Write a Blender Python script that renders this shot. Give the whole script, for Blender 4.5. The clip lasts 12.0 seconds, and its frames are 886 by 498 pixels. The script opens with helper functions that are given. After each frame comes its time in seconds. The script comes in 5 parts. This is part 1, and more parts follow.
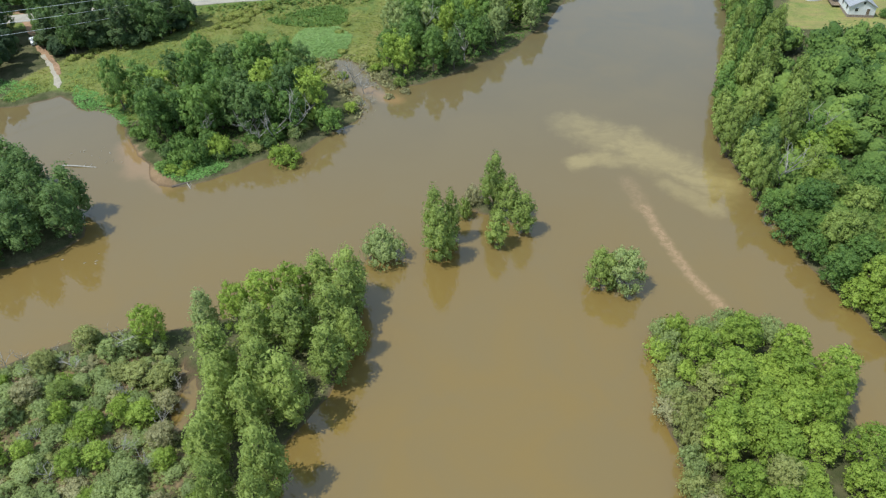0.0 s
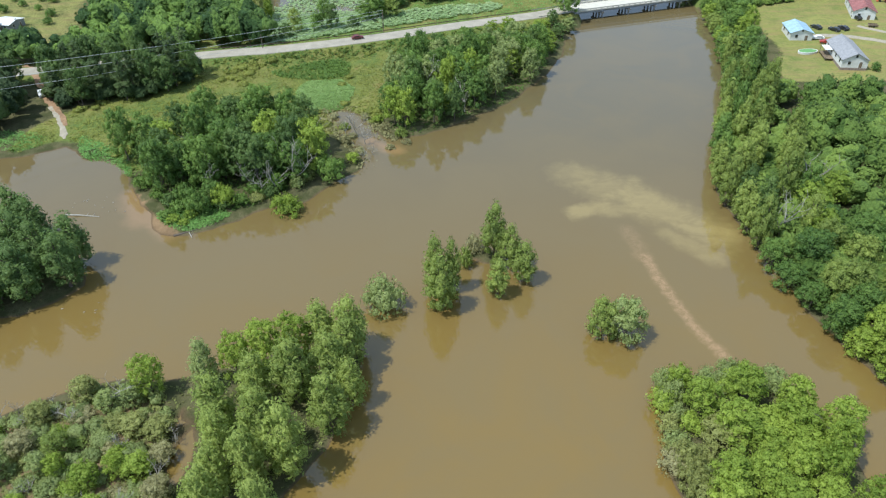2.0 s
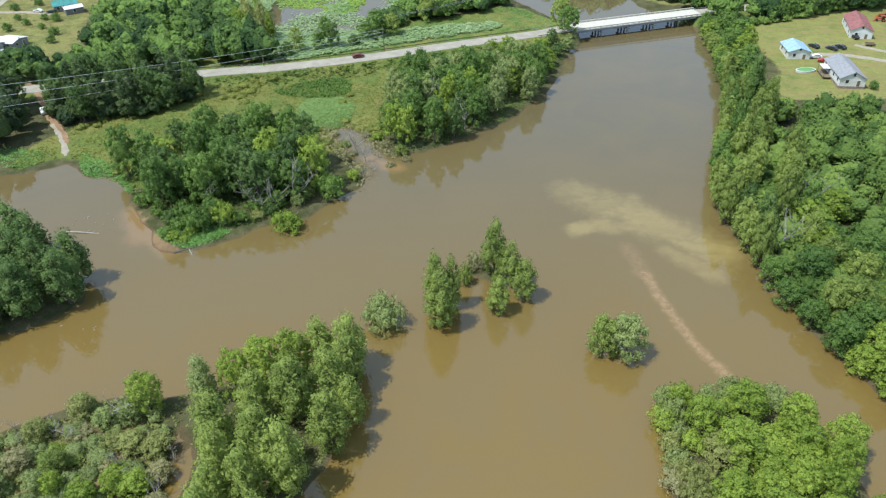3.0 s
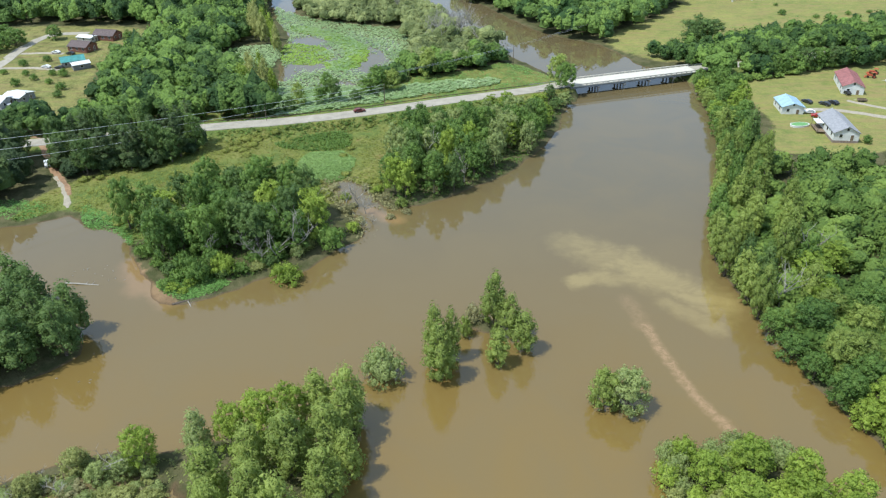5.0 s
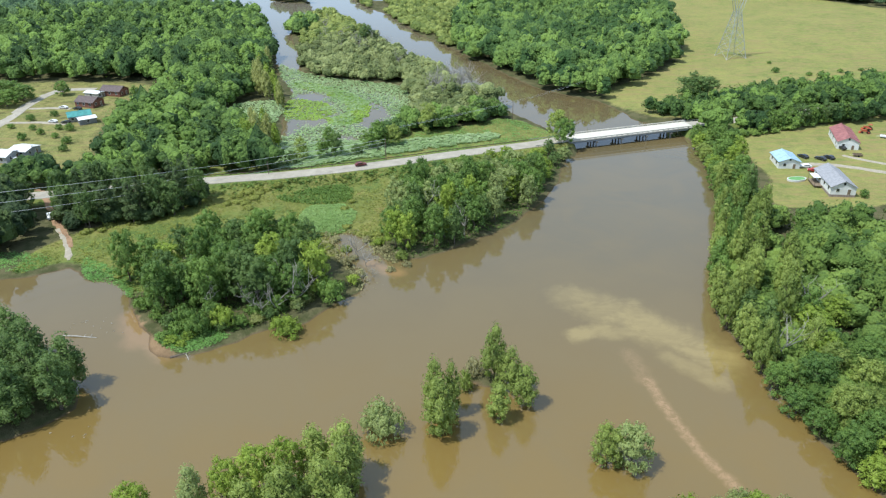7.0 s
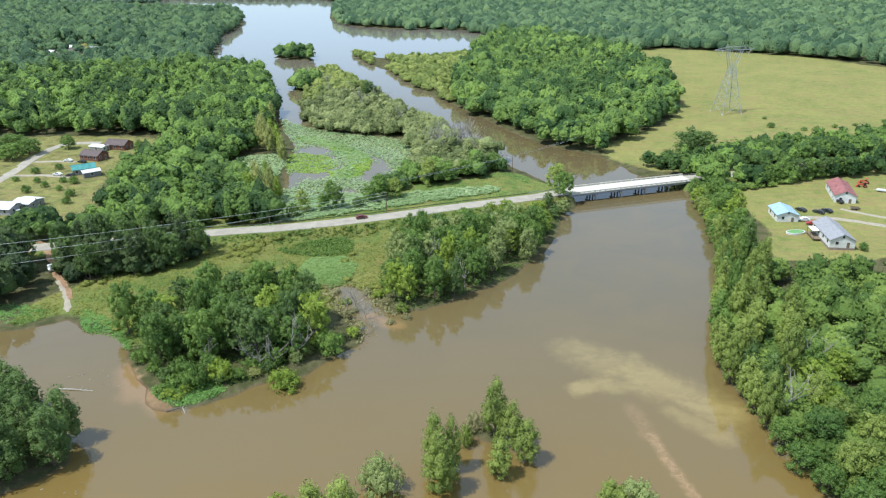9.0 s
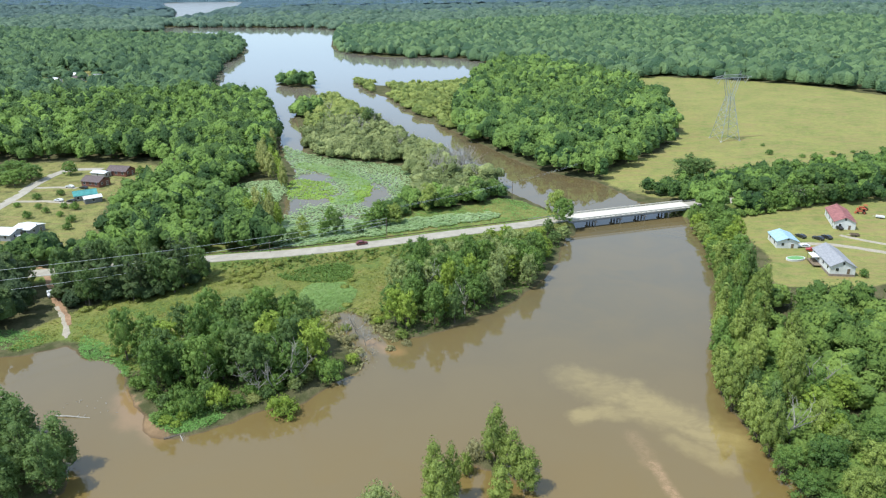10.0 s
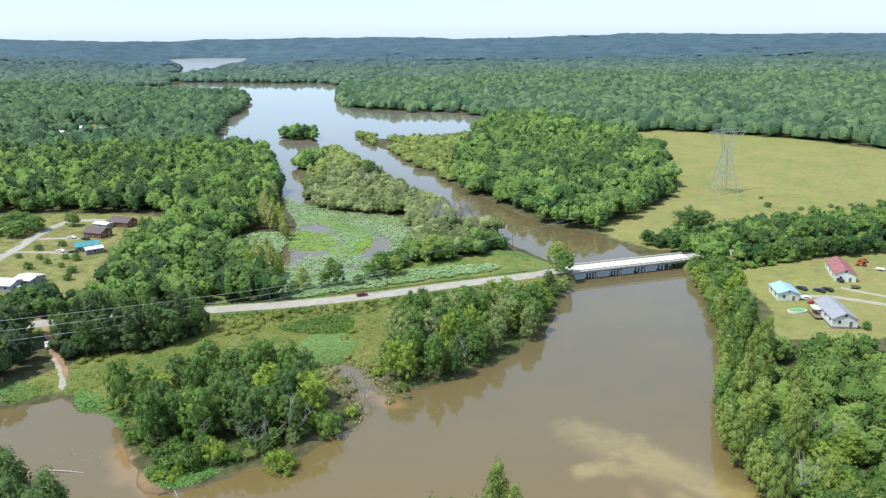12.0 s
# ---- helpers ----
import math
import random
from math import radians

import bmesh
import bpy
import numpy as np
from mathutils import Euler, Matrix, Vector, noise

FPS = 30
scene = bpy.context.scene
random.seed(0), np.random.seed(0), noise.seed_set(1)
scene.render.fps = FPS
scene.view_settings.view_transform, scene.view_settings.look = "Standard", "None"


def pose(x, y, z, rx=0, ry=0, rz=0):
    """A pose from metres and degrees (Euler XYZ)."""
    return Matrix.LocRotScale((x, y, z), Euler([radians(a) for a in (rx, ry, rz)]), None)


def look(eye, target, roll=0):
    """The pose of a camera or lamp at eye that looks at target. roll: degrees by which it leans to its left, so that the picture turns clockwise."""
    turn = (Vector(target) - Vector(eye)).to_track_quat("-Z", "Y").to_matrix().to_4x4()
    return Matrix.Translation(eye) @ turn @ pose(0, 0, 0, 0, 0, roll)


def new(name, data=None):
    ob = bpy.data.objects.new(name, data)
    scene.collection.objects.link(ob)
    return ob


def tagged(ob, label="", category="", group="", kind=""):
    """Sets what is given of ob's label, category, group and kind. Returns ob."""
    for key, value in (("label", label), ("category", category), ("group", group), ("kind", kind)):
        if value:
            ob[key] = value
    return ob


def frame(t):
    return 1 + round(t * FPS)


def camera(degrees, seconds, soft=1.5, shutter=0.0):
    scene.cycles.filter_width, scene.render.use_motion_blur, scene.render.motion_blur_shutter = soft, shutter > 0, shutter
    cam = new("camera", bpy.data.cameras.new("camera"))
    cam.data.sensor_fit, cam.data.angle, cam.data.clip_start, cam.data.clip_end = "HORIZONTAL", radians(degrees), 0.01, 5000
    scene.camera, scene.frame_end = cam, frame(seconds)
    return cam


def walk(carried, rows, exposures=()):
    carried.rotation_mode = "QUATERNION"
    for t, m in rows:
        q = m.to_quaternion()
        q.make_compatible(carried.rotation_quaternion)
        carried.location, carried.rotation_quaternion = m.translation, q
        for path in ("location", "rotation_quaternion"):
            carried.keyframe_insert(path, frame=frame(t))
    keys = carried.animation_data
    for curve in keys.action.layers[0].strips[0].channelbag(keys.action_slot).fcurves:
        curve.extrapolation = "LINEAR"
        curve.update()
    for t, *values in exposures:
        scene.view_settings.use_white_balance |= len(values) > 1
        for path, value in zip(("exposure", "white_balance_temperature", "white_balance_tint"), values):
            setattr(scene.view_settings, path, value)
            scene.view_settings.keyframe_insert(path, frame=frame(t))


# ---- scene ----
import functools

# One drone hovers 100 m over the water and tilts its camera up from 41 to 17 degrees below level.
cam = camera(63.35, 12.0, 1.25)
TILTS = [  # seconds, yaw, pitch, roll
    (0.0, .31, -40.60, -1.16), (0.5, .29, -39.40, -1.12), (1.0, .29, -38.16, -1.14), (1.5, .30, -37.27, -1.13), (2.0, .28, -36.69, -1.13),
    (2.5, .27, -36.10, -1.10), (4.5, .16, -32.24, -0.97), (5.0, .12, -31.18, -0.93), (5.5, .10, -30.14, -0.88), (6.0, .09, -29.09, -0.86),
    (6.5, .08, -28.05, -0.83), (7.0, .07, -26.97, -0.81), (9.0, .03, -22.79, -0.71), (9.5, .01, -21.75, -0.68), (10.0, .01, -20.71, -0.66),
    (10.5, .0, -19.67, -0.62), (11.0, .0, -18.65, -0.60), (11.5, .0, -17.62, -0.58), (12.0, .0, -16.60, -0.55)]
walk(cam, [(t, pose(0, 0, 100, 90 + p, 0, y) @ pose(0, 0, 0, 0, 0, r)) for t, y, p, r in TILTS], [(0.0, 0.67, 5850, 4), (12.0, 0.84, 5880, 6)])

# ---- light ----
SUN_HEIGHT, SUN_TURN = 62.5, 249.0
world = bpy.data.worlds.new("sky")
scene.world = world
world.use_nodes = True
sky = world.node_tree.nodes.new("ShaderNodeTexSky")
sky.sky_type, sky.sun_disc = "NISHITA", False
sky.sun_elevation, sky.sun_rotation = radians(SUN_HEIGHT), radians(SUN_TURN)
sky.altitude, sky.air_density, sky.dust_density, sky.ozone_density = 100, 0.85, 0.7, 1.2
veil = world.node_tree.nodes.new("ShaderNodeMix")  # a thin, even summer haze over the blue
veil.data_type, veil.inputs[0].default_value, veil.inputs[7].default_value = "RGBA", 0.64, (2.55, 3.0, 3.5, 1)
world.node_tree.links.new(sky.outputs[0], veil.inputs[6])
world.node_tree.links.new(veil.outputs[2], world.node_tree.nodes["Background"].inputs[0])
world.node_tree.nodes["Background"].inputs[1].default_value = 0.15
lamp = bpy.data.lights.new("sun", "SUN")
lamp.energy, lamp.angle, lamp.color = 2.9, radians(0.6), (1.0, 0.95, 0.86)
sun = new("sun", lamp)
se, sr = radians(SUN_HEIGHT), radians(SUN_TURN)
sun.matrix_world = look((0, 0, 300), (-math.sin(sr) * math.cos(se), -math.cos(sr) * math.cos(se), 300 - math.sin(se)))


# ---- materials ----
class Nodes:
    """A short way to write a node material."""

    def __init__(self, name, rough=0.8, metal=0.0, spec=0.3):
        self.mat = bpy.data.materials.new(name)
        self.mat.use_nodes = True
        self.tree = self.mat.node_tree
        self.bsdf = self.tree.nodes["Principled BSDF"]
        self.bsdf.inputs["Roughness"].default_value = rough
        self.bsdf.inputs["Metallic"].default_value = metal
        self.bsdf.inputs["Specular IOR Level"].default_value = spec
        self.place = None

    def node(self, kind, **sets):
        n = self.tree.nodes.new(kind)
        for k, v in sets.items():
            setattr(n, k, v)
        return n

    def put(self, socket, value):
        if isinstance(value, bpy.types.NodeSocket):
            self.tree.links.new(value, socket)
        elif isinstance(value, (tuple, list)) and len(value) == 3 and socket.type == "RGBA":
            socket.default_value = (*value, 1)
        else:
            socket.default_value = value

    def where(self):
        if not self.place:
            self.place = self.node("ShaderNodeNewGeometry").outputs["Position"]
        return self.place

    def noise(self, scale, detail=4, at=None, rough=0.6, warp=0.0):
        n = self.node("ShaderNodeTexNoise")
        self.put(n.inputs["Vector"], at or self.where())
        n.inputs["Scale"].default_value, n.inputs["Detail"].default_value = scale, detail
        n.inputs["Roughness"].default_value, n.inputs["Distortion"].default_value = rough, warp
        return n.outputs["Fac"]

    def math(self, op, a, b=0.0, c=0.0):
        n = self.node("ShaderNodeMath", operation=op)
        for i, v in enumerate((a, b, c)):
            self.put(n.inputs[i], v)
        return n.outputs[0]

    def span(self, v, a, b, lo=0.0, hi=1.0):
        n = self.node("ShaderNodeMapRange", interpolation_type="SMOOTHSTEP")
        for i, w in enumerate((v, a, b, lo, hi)):
            self.put(n.inputs[i], w)
        return n.outputs[0]

    def mix(self, fac, a, b, how="MIX"):
        n = self.node("ShaderNodeMix", data_type="RGBA", blend_type=how)
        self.put(n.inputs[0], fac)
        self.put(n.inputs[6], a)
        self.put(n.inputs[7], b)
        return n.outputs[2]

    def axis(self, k, at=None):
        n = self.node("ShaderNodeSeparateXYZ")
        self.put(n.inputs[0], at or self.where())
        return n.outputs[k]

    def bump(self, height, strength=0.3, distance=0.05):
        n = self.node("ShaderNodeBump")
        n.inputs["Strength"].default_value, n.inputs["Distance"].default_value = strength, distance
        self.put(n.inputs["Height"], height)
        self.put(self.bsdf.inputs["Normal"], n.outputs[0])

    def done(self, colour, rough=None):
        self.put(self.bsdf.inputs["Base Color"], colour)
        if rough is not None:
            self.put(self.bsdf.inputs["Roughness"], rough)
        return self.mat


def worn(name, colour, rough=0.7, metal=0.0, amount=0.25, scale=1.5, spec=0.3, bump=0.0):
    """Paint, concrete, metal or timber with two scales of staining."""
    k = Nodes(name, rough, metal, spec)
    stain = k.math("MULTIPLY", k.noise(scale, 5), k.noise(scale * 9, 3))
    dark = tuple(c * (1 - amount * 1.6) for c in colour)
    light = tuple(min(1, c * (1 + amount * 0.3)) for c in colour)
    if bump:
        k.bump(k.noise(scale * 12, 4), bump)
    return k.done(k.mix(k.span(stain, 0.12, 0.4), dark, light))


def leaves(name, low, high, tree_shift=0.85, hue_patch=0.03, crown=0.0):
    """Foliage: each clump its own tone between low and high, each tree shifted, patches of warmer growth."""
    k = Nodes(name, 0.62, 0.0, 0.25)
    island = k.node("ShaderNodeNewGeometry").outputs["Random Per Island"]
    tree_tone = k.node("ShaderNodeObjectInfo").outputs["Random"]
    patch = k.noise(hue_patch, 2)
    tone = k.math("ADD", k.math("MULTIPLY", island, 0.5), k.math("MULTIPLY", k.math("ADD", k.math("MULTIPLY", tree_tone, tree_shift), k.span(patch, 0.35, 0.65, 0, 0.45)), 0.6))
    tone = k.math("SUBTRACT", tone, 0.3 * (tree_shift - 0.5))
    if crown:  # each crown of a joined wood has its own tone
        cell = k.node("ShaderNodeTexVoronoi", voronoi_dimensions="2D")
        k.put(cell.inputs["Vector"], k.where())
        cell.inputs["Scale"].default_value = crown
        tuft = k.node("ShaderNodeTexVoronoi", feature="SMOOTH_F1")
        k.put(tuft.inputs["Vector"], k.where())
        tuft.inputs["Scale"].default_value, tuft.inputs["Smoothness"].default_value = 6.5 * crown, .25
        grain = k.noise(14 * crown, 4, rough=.75)
        leafy = k.math("ADD", k.math("MULTIPLY", k.math("SUBTRACT", 1.0, tuft.outputs["Distance"]), 1.3), k.math("MULTIPLY", grain, 0.9))
        tone = k.math("ADD", k.math("MULTIPLY", tone, 0.6), k.math("MULTIPLY", k.math("SUBTRACT", k.axis(0, cell.outputs["Color"]), 0.40), 1.05))
        tone = k.math("ADD", tone, k.math("MULTIPLY", k.math("SUBTRACT", grain, 0.5), 1.3))
        k.bump(leafy, 1.0, 0.13 / crown)
    colour = k.mix(tone, low, high)
    k.put(k.bsdf.inputs["Base Color"], colour)
    trans = k.node("ShaderNodeBsdfTranslucent")
    k.put(trans.inputs[0], k.mix(0.12, colour, (high[0] * 1.2, high[1] * 1.2, high[2] * 0.8)))
    if crown:
        k.tree.links.new(k.bsdf.inputs["Normal"].links[0].from_socket, trans.inputs["Normal"])
    mixer = k.node("ShaderNodeMixShader")
    mixer.inputs[0].default_value = 0.18 if crown else 0.4
    k.put(mixer.inputs[1], k.bsdf.outputs[0])
    k.put(mixer.inputs[2], trans.outputs[0])
    whole = mixer.outputs[0]
    if not crown:  # gaps between the single leaves of a spray
        gaps = k.node("ShaderNodeMixShader")
        k.put(gaps.inputs[0], k.span(k.noise(3.6, 3, rough=.7), .40, .50))
        k.put(gaps.inputs[1], k.node("ShaderNodeBsdfTransparent").outputs[0])
        k.put(gaps.inputs[2], whole)
        whole = gaps.outputs[0]
    k.put(k.tree.nodes["Material Output"].inputs[0], whole)
    return k.mat


LEAF = {
    "cypress": leaves("cypress_leaf", (.150, .205, .046), (.345, .415, .098)),
    "bright": leaves("bright_leaf", (.150, .225, .030), (.375, .470, .078)),
    "dark": leaves("dark_leaf", (.075, .130, .040), (.175, .255, .070)),
    "broad": leaves("broad_leaf", (.080, .148, .036), (.212, .318, .068)),
    "willow": leaves("willow_leaf", (.190, .240, .084), (.365, .425, .150)),
    "pine": leaves("pine_leaf", (.058, .094, .036), (.125, .175, .060)),
    "dry": leaves("dry_leaf", (.250, .235, .110), (.430, .410, .200)),
    "olive": leaves("olive_leaf", (.190, .215, .062), (.370, .390, .130)),
    "yellow": leaves("yellow_leaf", (.150, .205, .045), (.390, .440, .115), 0.4, 0.03, 0.17),
    "west": leaves("west_leaf", (.046, .098, .026), (.262, .400, .078), 0.2, 0.02, 0.11),
    "mid": leaves("wood_leaf", (.062, .128, .034), (.285, .420, .088), 0.2, 0.02, 0.11),
    "leafy": leaves("east_leaf", (.100, .175, .036), (.285, .395, .082), 0.2, 0.03, 0.16),
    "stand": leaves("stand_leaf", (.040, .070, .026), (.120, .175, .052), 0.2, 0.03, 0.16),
    "scrub": leaves("scrub_leaf", (.140, .180, .058), (.385, .425, .160), 0.2, 0.03, 0.17),
    # west_far to ridge: blue distance haze mixed into the leaf colours, ring by ring
    "west_far": leaves("hazed_west_leaf", (.046, .100, .048), (.178, .280, .104), 0.2, 0.012, 0.1),
    "woods": leaves("hazed_wood_leaf", (.062, .125, .060), (.215, .320, .128), 0.2, 0.012, 0.1),
    "far": leaves("hazed_far_leaf", (.078, .138, .092), (.182, .262, .158), 0.2, 0.006, 0.075),
    "farther": leaves("hazed_farther_leaf", (.078, .132, .118), (.140, .208, .172), 0.2, 0.004, 0.06),
    "ridge": leaves("hazed_ridge_leaf", (.072, .132, .165), (.122, .195, .230), 0.2, 0.003, 0.02),
    "lily": leaves("lily_leaf", (.23, .37, .13), (.50, .60, .33), 0.3, 0.05),
    "algae": leaves("algae", (.17, .29, .07), (.33, .45, .15), 0.3, 0.05),
    "mat": leaves("duckweed", (.20, .36, .05), (.42, .56, .10), 0.3, 0.05),
    "grass": leaves("grass_leaf", (.150, .180, .036), (.335, .360, .080), 0.3, 0.08),
    "reed": leaves("reed_leaf", (0.128, 0.270, 0.068), (0.285, 0.480, 0.128), 0.3, 0.08),
}
BARK = worn("bark", (.17, .135, .105), 0.9, scale=3, amount=0.4)
DEADWOOD = worn("dead_wood", (.43, .40, .35), 0.85, scale=3, amount=0.3)


def ground_material():
    k = Nodes("ground", 0.95, 0, 0.1)
    cover = k.node("ShaderNodeVertexColor", layer_name="cover")
    split = k.node("ShaderNodeSeparateColor")
    k.put(split.inputs[0], cover.outputs[0])
    fine, mid, wide = k.noise(1.6, 6), k.noise(0.22, 5), k.noise(0.035, 4)
    soil = k.mix(k.span(mid, .35, .65), (.060, .065, .026), (.115, .105, .052))
    meadow = k.mix(k.span(fine, .3, .7), k.mix(k.span(mid, .35, .65), (.078, .105, .026), (.175, .185, .046)), k.mix(k.span(wide, .42, .58), (.225, .215, .070), (.110, .165, .044)))
    meadow = k.mix(k.span(k.noise(0.11, 5, rough=.7), .56, .70, 0, .6), meadow, (.190, .130, .058))
    streak = k.node("ShaderNodeMapping")
    k.put(streak.inputs["Vector"], k.where())
    streak.inputs["Scale"].default_value, streak.inputs["Rotation"].default_value = (.25, 1.2, 1), (0, 0, radians(-14))
    mown = k.noise(0.3, 4, streak.outputs[0])
    field = k.mix(k.span(mid, .3, .7), k.mix(k.span(wide, .35, .65), (.125, .170, .045), (.26, .255, .080)), k.mix(k.span(fine, .35, .65), (.135, .175, .045), (.28, .24, .095)))
    field = k.mix(k.span(k.noise(.3, 6, rough=.85), .44, .6, 0, .55), field, (.30, .285, .085))
    field = k.mix(k.span(mown, .42, .66, 0, .75), field, (.265, .205, .090))
    field = k.mix(k.span(k.noise(0.7, 5, streak.outputs[0], .8), .5, .72, 0, .6), field, (.095, .135, .036))
    sand = k.mix(k.span(mid, .3, .7), (.185, .122, .068), (.265, .178, .100))
    rough_edge = k.math("SUBTRACT", k.math("ADD", fine, mid), 1.0)
    edge = lambda s: k.span(k.math("ADD", s, k.math("MULTIPLY", rough_edge, 0.5)), .35, .65)
    colour = k.mix(edge(split.outputs[0]), soil, meadow)
    colour = k.mix(edge(split.outputs[1]), colour, field)
    colour = k.mix(edge(split.outputs[2]), colour, sand)
    wet = k.span(k.axis(2), -0.05, 0.22)
    colour = k.mix(wet, k.mix(mid, (.085, .062, .038), (.165, .108, .060)), colour)
    k.bump(k.math("ADD", fine, k.math("MULTIPLY", mid, 3)), 0.7, 0.35)
    return k.done(colour)


def water_material():
    """Muddy reservoir water, with a pale plume of sediment over a shoal and a rusty bar of sand under the surface."""
    k = Nodes("muddy_water", 0.07, 0, 1.0)
    k.bsdf.inputs["IOR"].default_value = 1.44
    drift = k.noise(0.05, 5, warp=0.6)
    fine = k.noise(0.35, 5, warp=0.4)
    x, y = k.axis(0), k.axis(1)

    def bar(x0, y0, x1, y1, half, ragged):
        """How near a place is to the line between two points, 1 on it and 0 past half, with ragged edges."""
        length = math.hypot(x1 - x0, y1 - y0)
        ux, uy = (x1 - x0) / length, (y1 - y0) / length
        dx, dy = k.math("SUBTRACT", x, x0), k.math("SUBTRACT", y, y0)
        along = k.math("ADD", k.math("MULTIPLY", dx, ux), k.math("MULTIPLY", dy, uy))
        off = k.math("SUBTRACT", along, k.math("MINIMUM", k.math("MAXIMUM", along, 0.0), length))
        side = k.math("SUBTRACT", k.math("MULTIPLY", dx, uy), k.math("MULTIPLY", dy, ux))
        dist = k.math("SQRT", k.math("ADD", k.math("MULTIPLY", off, off), k.math("MULTIPLY", side, side)))
        dist = k.math("ADD", dist, k.math("MULTIPLY", k.math("SUBTRACT", k.math("ADD", drift, k.math("MULTIPLY", fine, 0.5)), 0.75), ragged))
        return k.span(dist, half, half * 0.15)

    # greyer away from the camera: part of the sky's reflection is in the base colour
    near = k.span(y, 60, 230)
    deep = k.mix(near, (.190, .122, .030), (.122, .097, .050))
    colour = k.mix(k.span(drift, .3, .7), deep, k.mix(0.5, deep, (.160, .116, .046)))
    colour = k.mix(k.span(y, 360, 900), colour, (.205, .185, .150))  # pale sky sheen of the broad lake, put into the colour
    swirl = k.node("ShaderNodeMapping")  # silt drawn out into wisps along the current
    k.put(swirl.inputs["Vector"], k.where())
    swirl.inputs["Rotation"].default_value, swirl.inputs["Scale"].default_value = (0, 0, radians(44)), (.5, 1.0, 1)
    wisp = k.noise(0.16, 5, swirl.outputs[0], .65, 1.4)
    most = lambda *v: functools.reduce(lambda a, b: k.math("MAXIMUM", a, b), v)
    plume = most(k.math("MULTIPLY", bar(35, 168, 47, 158, 8.5, 14), .75), bar(47, 157, 65, 139, 10, 15), k.math("MULTIPLY", bar(53, 139, 61, 129, 4.5, 8), .7),
                 k.math("MULTIPLY", bar(33, 148.5, 41, 151, 3.2, 7), .9), k.math("MULTIPLY", bar(40, 150, 49, 150, 5, 9), .8))
    plume = k.math("MULTIPLY", plume, k.span(wisp, .32, .62, .55, 1.0))
    colour = k.mix(k.math("MULTIPLY", plume, 0.62), colour, (.34, .258, .100))
    shoal = most(k.math("MULTIPLY", bar(43.5, 141, 45.2, 130, 3.2, 5), .4), bar(45.4, 130, 47.4, 117.5, 2.1, 4.2), bar(47.4, 117.5, 49.4, 108, 2.0, 4.0), bar(49.4, 108, 53.4, 98, 2.1, 4.0))
    shoal = k.math("MULTIPLY", shoal, k.span(k.noise(0.8, 5, warp=.8, rough=.75), .36, .63, .26, .9))
    colour = k.mix(shoal, colour, (.325, .205, .100))
    flat = k.math("MULTIPLY", most(bar(-81, 160, -75, 149, 6.5, 8), bar(-75, 149, -67, 143, 4.5, 6), bar(-22, 188, -14, 182, 4, 6)), .85)
    colour = k.mix(flat, colour, (.255, .160, .072))
    ripple = k.math("ADD", k.noise(0.9, 3), k.math("MULTIPLY", k.noise(0.12, 2), 1.5))
    k.bump(ripple, 0.012, 0.25)
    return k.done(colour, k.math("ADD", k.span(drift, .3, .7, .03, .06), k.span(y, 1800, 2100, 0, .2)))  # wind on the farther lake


# ---- the plan: water, islands, road ----
def smooth_line(points, closed=True, n=4):
    """A Catmull-Rom line through points."""
    p = np.array(points, float)
    out = []
    m = len(p)
    for i in range(m if closed else m - 1):
        a, b, c, d = (p[(i + j) % m] if closed else p[min(max(i + j, 0), m - 1)] for j in (-1, 0, 1, 2))
        for t in np.arange(n) / n:
            out.append(.5 * (2 * b + (c - a) * t + (2 * a - 5 * b + 4 * c - d) * t * t + (3 * b - a - 3 * c + d) * t ** 3))
    if not closed:
        out.append(p[-1])
    return np.array(out)


def line_distance(P, line):
    best = np.full(len(P), 1e9)
    for a, b in zip(line[:-1], line[1:]):
        e = b - a
        t = np.clip(((P - a) @ e) / max(e @ e, 1e-9), 0, 1)
        best = np.minimum(best, np.hypot(P[:, 0] - a[0] - t * e[0], P[:, 1] - a[1] - t * e[1]))
    return best


def inside(P, poly):
    odd = np.zeros(len(P), bool)
    for a, b in zip(poly, np.roll(poly, -1, 0)):
        with np.errstate(divide="ignore", invalid="ignore"):
            odd ^= ((a[1] > P[:, 1]) != (b[1] > P[:, 1])) & (P[:, 0] < (b[0] - a[0]) * (P[:, 1] - a[1]) / (b[1] - a[1]) + a[0])
    return odd


def region(P, poly):
    """Signed distance to a closed outline, negative inside."""
    return line_distance(P, np.vstack([poly, poly[:1]])) * np.where(inside(P, poly), -1, 1)


SOUTH = smooth_line([(57, 294), (49, 271), (39, 240), (21, 212), (8, 201), (-6, 191), (-14, 188), (-17, 181), (-24, 170), (-30, 164), (-37, 154), (-45, 153), (-50, 148),
    (-55, 145), (-64, 141), (-70, 143), (-76, 152), (-85, 166), (-92, 177), (-102, 180), (-111, 187), (-117, 184), (-125, 181), (-160, 177), (-260, 190), (-340, 120),
    (-300, -100), (-100, -260), (150, -240), (190, -60), (140, 20), (100, 56), (86, 75), (79.5, 92), (76.5, 102), (73.5, 117), (71.5, 133), (70.5, 145), (69.5, 156), (72, 165),
    (80, 188), (87.5, 208), (97.5, 240), (103, 270), (107, 308)])
